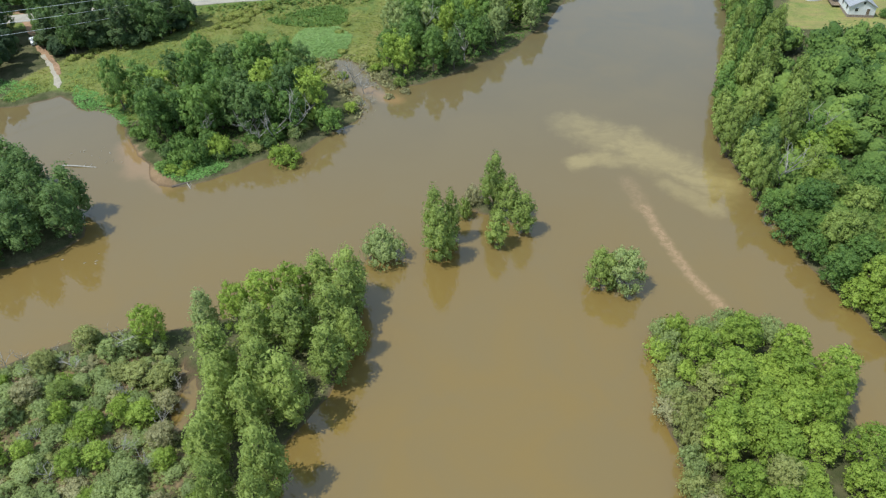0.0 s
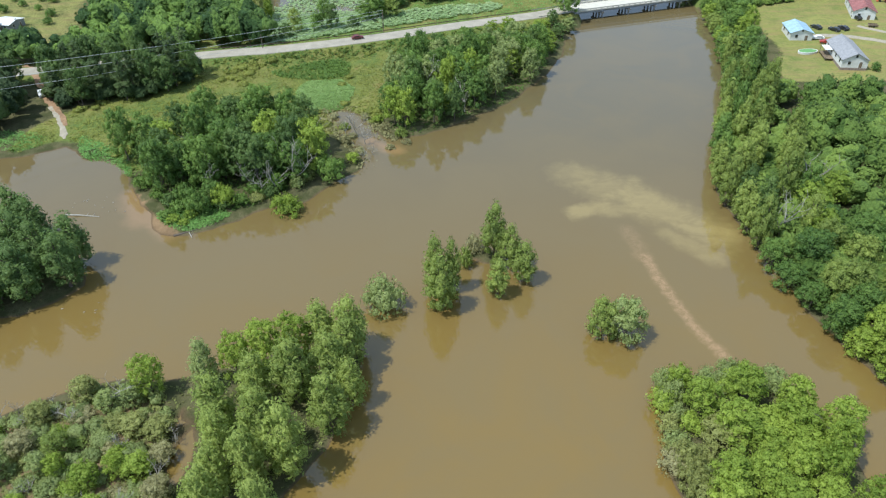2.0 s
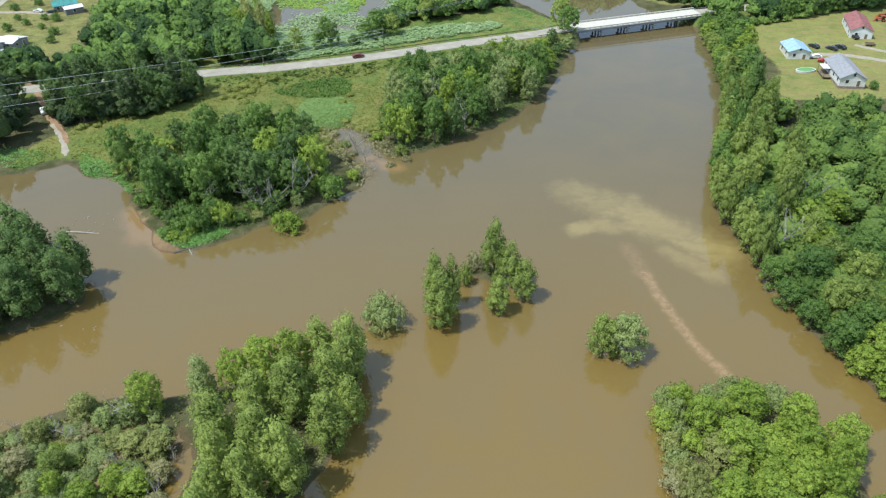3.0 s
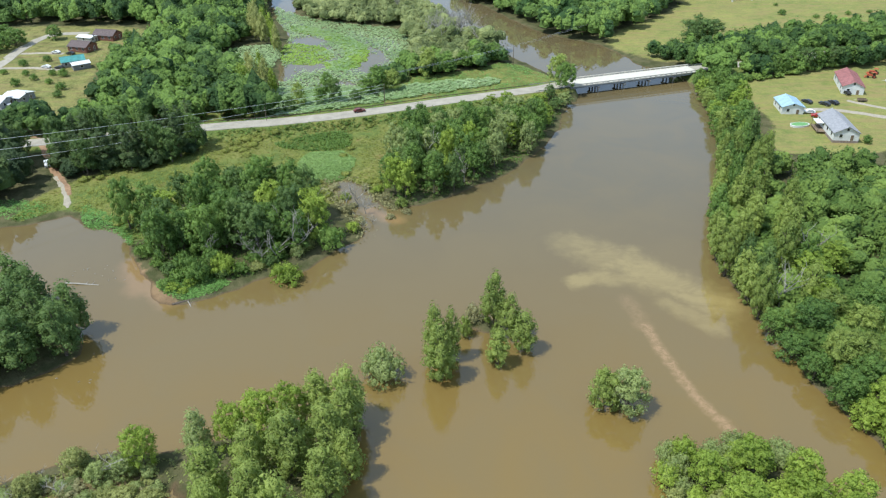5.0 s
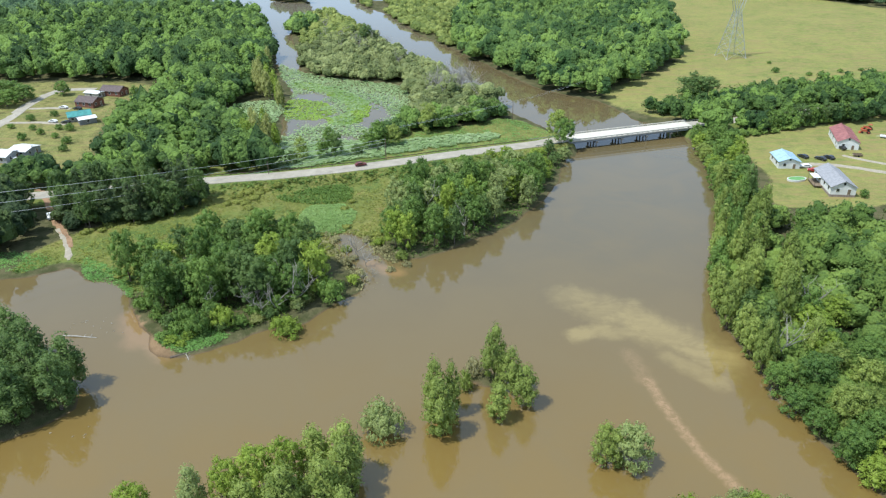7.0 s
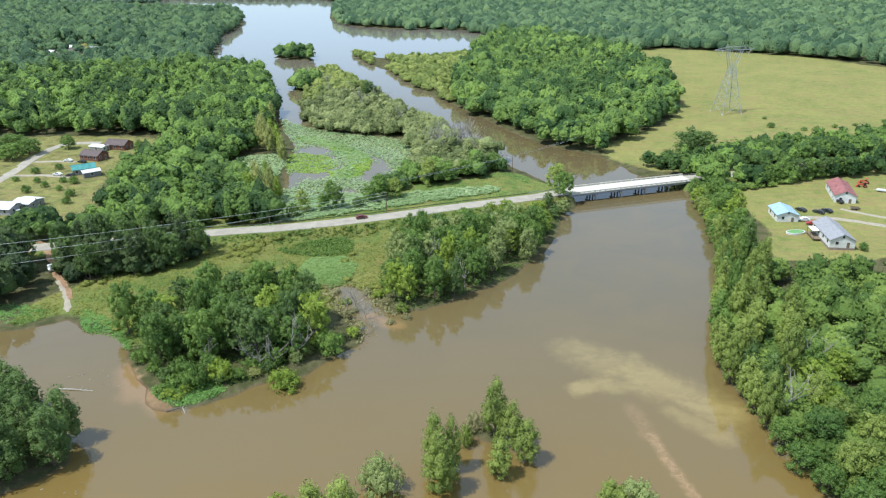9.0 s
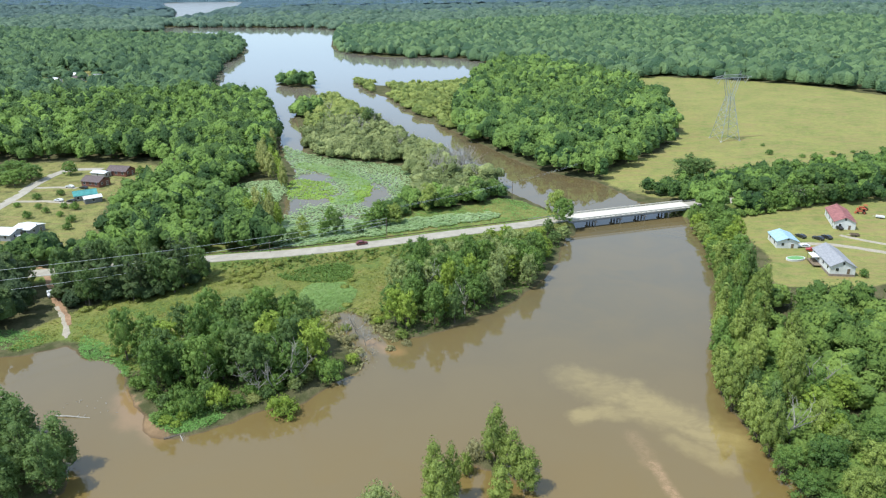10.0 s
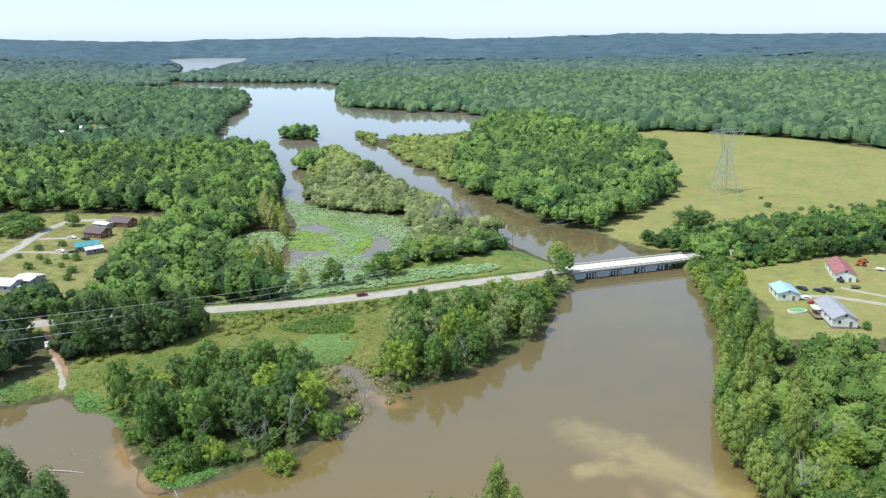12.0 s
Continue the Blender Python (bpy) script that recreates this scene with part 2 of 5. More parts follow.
NORTH = smooth_line([(57, 285), (54, 304), (33, 345), (15, 394), (-16, 460), (-44, 542), (-70, 600), (-98, 660), (-117, 584), (-92, 470), (-86, 430), (-99, 430), (-111, 492),
    (-140, 585), (-173, 640), (-211, 666), (-238, 765), (-262, 860), (-284, 965), (-279, 1040), (-298, 1128), (-345, 1270), (-408, 1409), (-472, 1509), (-602, 1597), (-634, 1718), (-510, 1705), (-379, 1668), (-279, 1655),
    (-222, 1560), (-172, 1163), (-140, 1084), (-104, 1022), (-48, 994), (14, 985), (46, 945), (60, 900), (46, 820), (24, 745), (-10, 720), (-48, 722), (-70, 740), (-92, 764), (-72, 693), (-41, 630), (-17, 550), (7, 496), (25, 452),
    (52, 388), (80, 358), (92, 324), (107, 308), (103, 285)])
POND = smooth_line([(-101, 455), (-91, 442), (-70, 421), (-47, 409), (-22, 396), (-14, 360), (-19, 328), (-32, 302), (-52, 287), (-66, 290), (-75, 330), (-80, 383), (-93, 420)])
FAR_LAKE = smooth_line([(-1290, 3500), (-1240, 3700), (-960, 3650), (-830, 3150), (-720, 2640), (-690, 2170), (-655, 1935), (-725, 1935), (-805, 2260), (-1040, 2900)])
INLET = smooth_line([(-36, 207), (-28, 206), (-22, 197), (-18, 190), (-13, 185), (-14, 178), (-21, 172), (-25, 183), (-33, 198)])
SPIT = smooth_line([(-89, 81), (-81, 86), (-73, 91), (-62, 95), (-53, 94), (-43, 97), (-30, 101), (-21, 104), (-17, 102), (-18, 90), (-20, 80), (-26, 70), (-27, 58),
    (-28, 45), (-35, 30), (-60, 10), (-110, 10), (-130, 50), (-112, 75)])
BRUSH = smooth_line([(-112, 74), (-90, 80), (-62, 93), (-54, 92), (-50.5, 86), (-48.5, 79), (-45, 71.5), (-40, 66), (-37, 57), (-34, 44), (-45, 30), (-100, 30)])
POOL = smooth_line([(-48, 86), (-45.5, 85), (-43, 75), (-45, 71), (-47.5, 78)])
EAST_ISLE = smooth_line([(38, 90), (50, 93), (57, 92), (65, 84), (67, 74), (67, 65), (66, 57), (62, 40), (50, 25), (40, 35), (37, 50), (36.5, 63), (36, 71), (37, 83)])
WEST_ISLE = smooth_line([(-80, 125), (-84, 118), (-88, 114), (-93, 112), (-115, 115), (-125, 130), (-105, 145), (-90, 137)])
MOUND = smooth_line([(6, 134), (12, 133), (14, 129), (10, 127.5), (6, 130)])
ISLET = smooth_line([(-167, 735), (-125, 715), (-138, 752), (-160, 768)])
ROAD = smooth_line([(-1500, 40), (-500, 165), (-220, 220), (-91, 247), (-60, 252.5), (-29, 261), (4, 273), (37, 284), (53, 290), (109, 307), (133, 314), (254, 350), (600, 440), (1500, 700)], False, 8)
FIELD = smooth_line([(174, 750), (172, 543), (142, 440), (86, 372), (96, 334), (112, 328), (140, 345), (250, 392), (420, 440), (560, 560), (380, 600), (324, 670), (240, 735)])
LAWN = smooth_line([(122, 250), (122, 285), (134, 302), (254, 336), (380, 372), (300, 260), (200, 235), (147, 222), (114, 224)])
CLEARING = smooth_line([(-320, 225), (-160, 238), (-136, 262), (-144, 290), (-154, 320), (-158, 345), (-158, 400), (-200, 412), (-260, 400), (-330, 330)])
FAR_LAWN = smooth_line([(-470, 850), (-440, 870), (-390, 850), (-350, 800), (-325, 745), (-305, 700), (-345, 672), (-385, 715), (-430, 780)])
VERGE = smooth_line([(-90, 252), (-60, 258), (0, 279), (48, 298), (46, 312), (30, 330), (10, 318), (-20, 312), (-60, 306), (-90, 300)])
MEADOW = smooth_line([(-125, 183), (-112, 190), (-92, 179), (-84, 172), (-60, 182), (-36, 190), (-20, 200), (0, 215), (20, 240), (40, 282), (4, 268), (-29, 256), (-60, 248), (-92, 240), (-110, 218), (-124, 200)])
BEACH = smooth_line([(-88, 168), (-81, 160.5), (-74.5, 152), (-69, 146), (-65.5, 143.5), (-66, 139), (-74, 140), (-84, 150), (-90, 164)])
TRACK = smooth_line([(-146, 244), (-137, 231), (-125, 212), (-116, 198), (-112, 188)], False)


def waves(x, y, size, seed=0):
    """Smooth rolling numbers between -1 and 1."""
    r = random.Random(seed)
    total = np.zeros_like(x)
    for i in range(6):
        a, f = r.uniform(0, 6.28), (0.7 + 0.45 * i) * 6.28 / size
        total += np.sin((x * math.cos(a) + y * math.sin(a)) * f + r.uniform(0, 6.28)) / (1 + i * 0.5)
    return total / 2.6


def ease(a, b, v):
    t = np.clip((v - a) / (b - a), 0, 1)
    return t * t * (3 - 2 * t)


def shore(x, y):
    """Metres from the water's edge, positive on land."""
    P = np.stack([x, y], 1)
    w = np.minimum.reduce([region(P, p) for p in (SOUTH, NORTH, POND, FAR_LAKE, INLET)])
    for isle in (SPIT, EAST_ISLE, WEST_ISLE, MOUND, ISLET):
        w = np.maximum(w, -region(P, isle))
    w = np.minimum(w, region(P, POOL))
    return w + 0.9 * waves(x, y, 14, 3) * ease(900, 200, np.hypot(x, y))


def land(x, y):
    """The ground's height and its distance from water."""
    x, y = np.atleast_1d(np.asarray(x, float)), np.atleast_1d(np.asarray(y, float))
    d = shore(x, y)
    r = np.hypot(x, y)
    h = np.where(d < 0, np.maximum(-2.5, d * .3), .02 + 1.0 * (1 - np.exp(-np.maximum(d, 0) / 3.5)))
    h = h + ease(15, 300, d) * (2.5 + 2.0 * waves(x, y, 320, 5))
    P = np.stack([x, y], 1)
    valley = ease(60, 420, line_distance(P, np.array([(-300, 900), (-560, 1800), (-1000, 3150)])))
    h = h + valley * ease(700, 2200, r) * ease(10, 350, d) * (8 + 9 * waves(x, y, 900, 7))
    h = h + (.15 + .85 * valley) * ease(2300, 4700, r) * ease(50, 500, d) * (58 + 16 * waves(x, y, 1500, 9))
    h = h + 0.12 * waves(x, y, 9, 11) * (d > 0.5) * (r < 500)
    near = line_distance(P, ROAD)
    bank = 3.35 - np.maximum(0, near - 5.0) * 0.5
    span = (x > 54) & (x < 106)
    h = np.where((~span) & (bank > h), bank, h)
    h = np.where((near < 6) & ~span, np.minimum(h, 3.35), h)
    return h, d


# ---- mesh tools ----
def mesh_from(name, verts, faces, material, smooth=False, normals=None):
    """A mesh from arrays; faces of one length. normals: the soft lie of foliage, vertex by vertex."""
    me = bpy.data.meshes.new(name)
    verts, faces = np.asarray(verts, np.float32), np.asarray(faces, np.int32)
    n, k = faces.shape
    me.vertices.add(len(verts))
    me.vertices.foreach_set("co", verts.ravel())
    me.loops.add(n * k)
    me.loops.foreach_set("vertex_index", faces.ravel())
    me.polygons.add(n)
    me.polygons.foreach_set("loop_start", np.arange(0, n * k, k, dtype=np.int32))
    me.materials.append(material)
    me.update(calc_edges=True)
    me.polygons.foreach_set("use_smooth", np.full(n, smooth or normals is not None))
    if normals is not None:
        normals = np.asarray(normals, float)
        me.normals_split_custom_set_from_vertices(normals / np.linalg.norm(normals, axis=1)[:, None])
    else:
        me.validate()
    return me


def grow(core, start, reach, rate):
    """Steps that grow away from a fine stretch."""
    steps = [start]
    s = core
    while abs(steps[-1]) < reach:
        s *= rate
        steps.append(steps[-1] + (s if start >= 0 else -s))
    return steps[1:]


# ---- ground and water ----
gx = np.array(grow(3, -231, 4950, 1.055)[::-1] + list(np.arange(-231, 232, 3.0)) + grow(3, 231, 4950, 1.055))
gy = np.array([-4900, -2500, -1200, -600, -300, -150, -60, -10] + list(np.arange(24, 420, 3.0)) + grow(3, 420, 4930, 1.045))
GX, GY = np.meshgrid(gx, gy)
flat_x, flat_y = GX.ravel(), GY.ravel()
gz, gd = land(flat_x, flat_y)
nx = len(gx)
idx = (np.arange(len(gy) - 1)[:, None] * nx + np.arange(nx - 1)[None]).ravel()
ground_mesh = mesh_from("ground", np.stack([flat_x, flat_y, gz], 1), np.stack([idx, idx + 1, idx + nx + 1, idx + nx], 1), ground_material(), True)
G2 = np.stack([flat_x, flat_y], 1)
soft_in = lambda poly, w: ease(w, -w, region(G2, poly))
cover = np.zeros((len(flat_x), 4), np.float32)
cover[:, 0] = np.maximum.reduce([soft_in(MEADOW, 4), soft_in(VERGE, 4), ease(9, 5, line_distance(G2, ROAD)), soft_in(CLEARING, 6) * .3])
cover[:, 1] = np.maximum.reduce([soft_in(FIELD, 8), soft_in(LAWN, 4), soft_in(CLEARING, 6) * .56, soft_in(FAR_LAWN, 12)])
cover[:, 2] = np.maximum(soft_in(BEACH, 2), soft_in(BRUSH, 3) * .5)
cover[:, 3] = 1
ground_mesh.color_attributes.new("cover", "FLOAT_COLOR", "POINT").data.foreach_set("color", cover.ravel())
ground = tagged(new("ground", ground_mesh), "wooded lake shore with meadow, mown field and bare soil", "ground", kind="structure")

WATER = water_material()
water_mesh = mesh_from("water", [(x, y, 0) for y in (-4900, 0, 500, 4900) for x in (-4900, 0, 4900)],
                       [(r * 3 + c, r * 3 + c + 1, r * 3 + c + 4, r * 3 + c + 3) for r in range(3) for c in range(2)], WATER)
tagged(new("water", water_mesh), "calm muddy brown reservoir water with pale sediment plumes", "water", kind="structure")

# ---- trees ----
ICO = [Vector(v) for v in ((0, 0, 1), (.894, 0, .447), (.276, .851, .447), (-.724, .526, .447), (-.724, -.526, .447), (.276, -.851, .447),
                           (.724, .526, -.447), (-.276, .851, -.447), (-.894, 0, -.447), (-.276, -.851, -.447), (.724, -.526, -.447), (0, 0, -1))]
ICO_V = np.array([tuple(v) for v in ICO])
ICO_F = np.array([(0, 1, 2), (0, 2, 3), (0, 3, 4), (0, 4, 5), (0, 5, 1), (1, 6, 2), (2, 7, 3), (3, 8, 4), (4, 9, 5), (5, 10, 1),
                  (6, 7, 2), (7, 8, 3), (8, 9, 4), (9, 10, 5), (10, 6, 1), (11, 7, 6), (11, 8, 7), (11, 9, 8), (11, 10, 9), (11, 6, 10)])


def clumps(rng, lobes, size, density, lift=0.55):
    """Leaf clumps, each a bent four-sided leaf spray, over the outer sides of ellipsoid lobes (x, y, z, r, rz).
    Gives corner places, four a clump, and the soft normals of the foliage there."""
    C, N = [], []
    lobes = np.array(lobes)
    middle = np.average(lobes[:, :3], axis=0, weights=lobes[:, 3] ** 2)
    for k, (x, y, z, r, rz) in enumerate(lobes):
        n = max(8, int(density * r * (r + rz) * 2 * math.pi / size ** 2))
        v = rng.normal(size=(n, 3))
        v /= np.linalg.norm(v, axis=1)[:, None]
        shell = 1 - np.abs(rng.normal(size=(n, 1))) * 0.08 + rng.random((n, 1)) ** 2 * 0.30
        p = np.array([x, y, z]) + v * np.array([r, r, rz]) * shell
        keep = v[:, 2] > -.5
        for j, (a, b, c, q, qz) in enumerate(lobes):
            if j != k:
                keep &= (((p - (a, b, c)) / (q, q, qz)) ** 2).sum(1) > 0.82
        C.append(p[keep])
        N.append((v / np.array([r, r, rz]))[keep])
    C, N = np.vstack(C), np.vstack(N)
    N /= np.linalg.norm(N, axis=1)[:, None]
    whole = C - middle
    whole /= np.linalg.norm(whole, axis=1)[:, None]
    soft = N * .6 + whole * .25 + np.array([0, 0, .38]) + rng.normal(size=N.shape) * .5
    N = soft / np.linalg.norm(soft, axis=1)[:, None] + rng.normal(size=N.shape) * 0.4
    N /= np.linalg.norm(N, axis=1)[:, None]
    N *= np.where((N * soft).sum(1) < 0, -1, 1)[:, None]
    T = np.cross(N, rng.normal(size=N.shape))
    T /= np.linalg.norm(T, axis=1)[:, None]
    B = np.cross(N, T)
    s = size * rng.uniform(0.55, 1.3, (len(C), 1))
    droop = N * s * 0.2
    e = lambda lo, hi: rng.uniform(lo, hi, (len(C), 1))
    quad = np.stack([C - T * s * e(.6, 1.1) - droop, C - B * s * e(.25, .5), C + T * s * e(.6, 1.1) - droop, C + B * s * e(.25, .5)], 1)
    return quad, np.repeat(soft, 4, axis=0)


def cores(rng, lobes, shrink=0.8):
    """Dense leafy insides of the lobes: rough low solids."""
    V, Fc, S = [], [], []
    for i, (x, y, z, r, rz) in enumerate(lobes):
        V.append(ICO_V * rng.uniform(.85, 1.05, (12, 1)) * (r * shrink, r * shrink, rz * shrink) + (x, y, z))
        Fc.append(ICO_F + 12 * i)
        S.append(ICO_V + (0, 0, .6))
    return np.vstack(V), np.vstack(Fc), np.vstack(S)


def crown_mesh(name, rng, lobes, size, density, material, lift=0.55, shrink=0.76):
    quad, soft = clumps(rng, lobes, size, density, lift)
    cv, cf, cs = cores(rng, lobes, shrink)
    n = len(quad)
    k = np.arange(n)[:, None] * 4
    tri = np.vstack([k + (0, 1, 3), k + (1, 2, 3), cf + 4 * n])
    return mesh_from(name, np.vstack([quad.reshape(-1, 3), cv]), tri, material, normals=np.vstack([soft, cs]))


def limb_mesh(name, limbs, material, sides=5):
    """Tapered round limbs along paths [(x, y, z, radius), ...], joined."""
    V, Fc = [], []
    for path in limbs:
        path = np.array(path)
        b0 = len(V)
        for i, (x, y, z, r) in enumerate(path):
            d = path[min(i + 1, len(path) - 1), :3] - path[max(i - 1, 0), :3]
            d = Vector(d).normalized()
            a = d.orthogonal().normalized()
            b = d.cross(a)
            for s in range(sides):
                w = 6.2832 * s / sides
                q = Vector((x, y, z)) + (a * math.cos(w) + b * math.sin(w)) * r
                V.append(tuple(q))
        for i in range(len(path) - 1):
            for s in range(sides):
                t = (s + 1) % sides
                Fc.append((b0 + i * sides + s, b0 + i * sides + t, b0 + (i + 1) * sides + t, b0 + (i + 1) * sides + s))
    return mesh_from(name, V, Fc, material, True)


def trunk_limbs(rng, h, r, top, forks, spread):
    """A leaning trunk and limbs that reach into the crown."""
    lean = rng.normal(size=2) * h * 0.015
    limbs = [[(lean[0] * t * 2, lean[1] * t * 2, h * top * t - (0.9 if t == 0 else 0), r * (1.5 if t == 0 else 1 - 0.75 * t)) for t in (0, .08, .3, .6, 1)]]
    for i in range(forks):
        a, z0 = 6.28 * (i + rng.random() * .6) / forks, h * top * rng.uniform(.3, .75)
        limbs.append([(math.cos(a) * spread * t, math.sin(a) * spread * t, z0 + spread * .8 * t, r * .45 * (1 - .7 * t)) for t in (0, .5, 1)])
    return limbs


def lobes_of(kind, rng):
    """The masses of a crown, for its natural size."""
    out = []
    if kind == "cypress":      # a blunt column, leafy almost to the water; 14 m high, 3.4 m across the half
        for i in range(28):
            u = (i + .3) / 28
            prof = 3.5 * min(1, .66 + 1.6 * u) * max(.05, 1 - max(0, u - .25) ** 2 / .62) ** .7
            a, off = i * 2.4 + rng.random(), prof * .64
            r = prof * rng.uniform(.26, .46)
            out.append((math.cos(a) * off, math.sin(a) * off, 1.4 + u * 11.4, r, r * rng.uniform(1.0, 1.7)))
        out.append((0, 0, 6.3, 2.5, 5.6))
        out.append((0, 0, 11.8, 1.5, 2.2))
    elif kind == "broad":      # a rounded lobed crown; 13 m high, 5 m across the half
        for i in range(34):
            a, v = i * 2.4 + rng.random() * .8, (i + .5) / 34
            rad = 5.0 * math.sqrt(v) * .82
            z = 10.6 - 5.4 * v * v + rng.normal() * .8
            r = rng.uniform(.65, 1.45)
            out.append((math.cos(a) * rad, math.sin(a) * rad, z, r, r * rng.uniform(.7, 1.0)))
        for i in range(8):
            a = i * .8 + rng.random()
            r = rng.uniform(1.0, 1.6)
            out.append((math.cos(a) * 3.4, math.sin(a) * 3.4, rng.uniform(2.2, 4.6), r, r))
        out.append((0, 0, 6.7, 3.9, 3.9))
    elif kind == "shrub":      # low and spreading from the ground; 4.6 m high, 4 m across the half
        for i in range(17):
            a, v = i * 2.4 + rng.random() * .8, (i + .5) / 17
            rad = 4.0 * math.sqrt(v) * .8
            r = rng.uniform(.6, 1.25)
            out.append((math.cos(a) * rad, math.sin(a) * rad, 3.3 - 2.0 * v + rng.normal() * .45, r, r * .9))
        out.append((0, 0, 1.6, 3.2, 2.1))
    elif kind == "pine":       # tall, tufted, the lower trunk bare; 17 m high
        for i in range(10):
            u = (i + .5) / 10
            a, r = i * 2.4 + rng.random(), (2.4 - 1.5 * u) * rng.uniform(.75, 1.1) * .62
            off = (2.6 - 2.0 * u)
            out.append((math.cos(a) * off * .6, math.sin(a) * off * .6, 5.2 + u * 10.6, r + .35, r * .8 + .3))
        out.append((0, 0, 10.5, 1.3, 5.2))
    return out


NATURAL = {"cypress": (14.0, 3.5), "broad": (13.0, 5.2), "shrub": (4.6, 4.0), "pine": (17.0, 2.6)}
SPRAY = {"cypress": (.40, .60), "broad": (.45, .56), "shrub": (.36, .52), "pine": (.42, .5)}
WORDS = {"cypress": ("tree", "columnar {c} swamp tree standing at the water's edge"), "broad": ("tree", "rounded {c} broadleaf tree on the wooded bank"),
         "shrub": ("shrub", "low spreading {c} shrub near the water"), "pine": ("tree", "tall {c} pine in a dense stand")}
TONE = {"cypress": "grey-green", "bright": "fresh yellow-green", "dark": "deep green", "broad": "mid-green", "willow": "pale silvery", "pine": "dark", "dry": "dry brownish", "olive": "olive-green", "yellow": "yellowish"}
stock = {}
tree_rng = np.random.default_rng(5)


def tree(kind, leaf, x, y, h, r, z=None, group=""):
    """One tree with its trunk and crown; alike trees share their meshes."""
    coarse = 1.45 if y > 136 else 1.0
    key = (kind, leaf, int(tree_rng.integers(0, 4)), coarse)
    if key not in stock:
        rng = np.random.default_rng(100 + 17 * len(stock))
        nh, nr = NATURAL[kind]
        size, dens = SPRAY[kind]
        top = {"cypress": .86, "broad": .62, "shrub": .4, "pine": .93}[kind]
        stock[key] = (limb_mesh("trunk", trunk_limbs(rng, nh, {"cypress": .28, "broad": .3, "shrub": .12, "pine": .22}[kind], top, 5, nr * .55), BARK),
                      crown_mesh("crown", rng, lobes_of(kind, rng), size * coarse, dens, LEAF[leaf], .45 if kind == "cypress" else .6))
    trunk, crown = stock[key]
    nh, nr = NATURAL[kind]
    if z is None:
        z = max(-0.4, float(land(x, y)[0][0]))
    low = kind == "shrub" or h < 7.2
    top = new("shrub" if low else "tree")
    top.matrix_basis = pose(x, y, z, 0, 0, tree_rng.uniform(0, 360)) @ Matrix.Diagonal((r / nr, r / nr, h / nh, 1))
    for name, me in (("trunk", trunk), ("crown", crown)):
        new(name, me).parent = top
    cat, words = WORDS[kind] if not low or kind == "shrub" else ("shrub", "bushy rounded {c} shrub on the low bank")
    return tagged(top, words.format(c=TONE[leaf]), cat, group)


def stand(name, label, specs):
    """A far stand of single crowns and trunks joined into one mesh; specs (kind, leaf, x, y, height, radius), one leaf for all."""
    V, Fc, S, count = [], [], [], 0
    for i, (kind, leaf, x, y, h, r) in enumerate(specs):
        rng = np.random.default_rng(900 + 31 * i + int(y))
        nh, nr = NATURAL[kind]
        size, dens = SPRAY[kind]
        lobes = lobes_of(kind, rng)
        quad, soft = clumps(rng, lobes, size * 1.5, dens)
        cv, cf, cs = cores(rng, lobes, .76)
        k = np.arange(len(quad))[:, None] * 4
        one = np.vstack([quad.reshape(-1, 3), cv]) * (r / nr, r / nr, h / nh) + (x, y, max(-.4, float(land(x, y)[0][0])))
        V.append(one)
        Fc.append(np.vstack([k + (0, 1, 3), k + (1, 2, 3), cf + 4 * len(quad)]) + count)
        S.append(np.vstack([soft, cs]))
        count += len(one)
    me = mesh_from(name, np.vstack(V), np.vstack(Fc), LEAF[specs[0][1]], normals=np.vstack(S))
    return tagged(new(name, me), label, "trees", kind="stuff")


def scatter(poly, gap, seed, margin=1.5, avoid=()):
    """Uneven places inside an outline, on dry land."""
    rng = np.random.default_rng(seed)
    lo, hi = poly.min(0), poly.max(0)
    px = np.arange(lo[0], hi[0], gap)
    py = np.arange(lo[1], hi[1], gap * .87)
    X, Y = np.meshgrid(px, py)
    X[1::2] += gap / 2
    P = np.stack([X.ravel(), Y.ravel()], 1) + rng.normal(size=(X.size, 2)) * gap * .24
    P = P[inside(P, poly)]
    for other in avoid:
        P = P[~inside(P, other)]
    P = P[line_distance(P, ROAD) > 7.5]
    if len(P):
        h, d = land(P[:, 0], P[:, 1])
        P = np.column_stack([P, h])[d > margin]
    return P, rng


def dome(level):
    """Points and triangles of a crown without its underside."""
    V, Fc = [tuple(v) for v in ICO_V], [tuple(f) for f in ICO_F]
    for _ in range(level):
        mid, out = {}, []

        def half(i, j):
            key = (min(i, j), max(i, j))
            if key not in mid:
                m = (np.array(V[i]) + V[j]) / 2
                V.append(tuple(m / np.linalg.norm(m)))
                mid[key] = len(V) - 1
            return mid[key]
        for a, b, c in Fc:
            ab, bc, ca = half(a, b), half(b, c), half(c, a)
            out += [(a, ab, ca), (b, bc, ab), (c, ca, bc), (ab, bc, ca)]
        Fc = out
    V = np.array(V)
    Fc = np.array([f for f in Fc if V[list(f), 2].mean() > -.45])
    return V, Fc


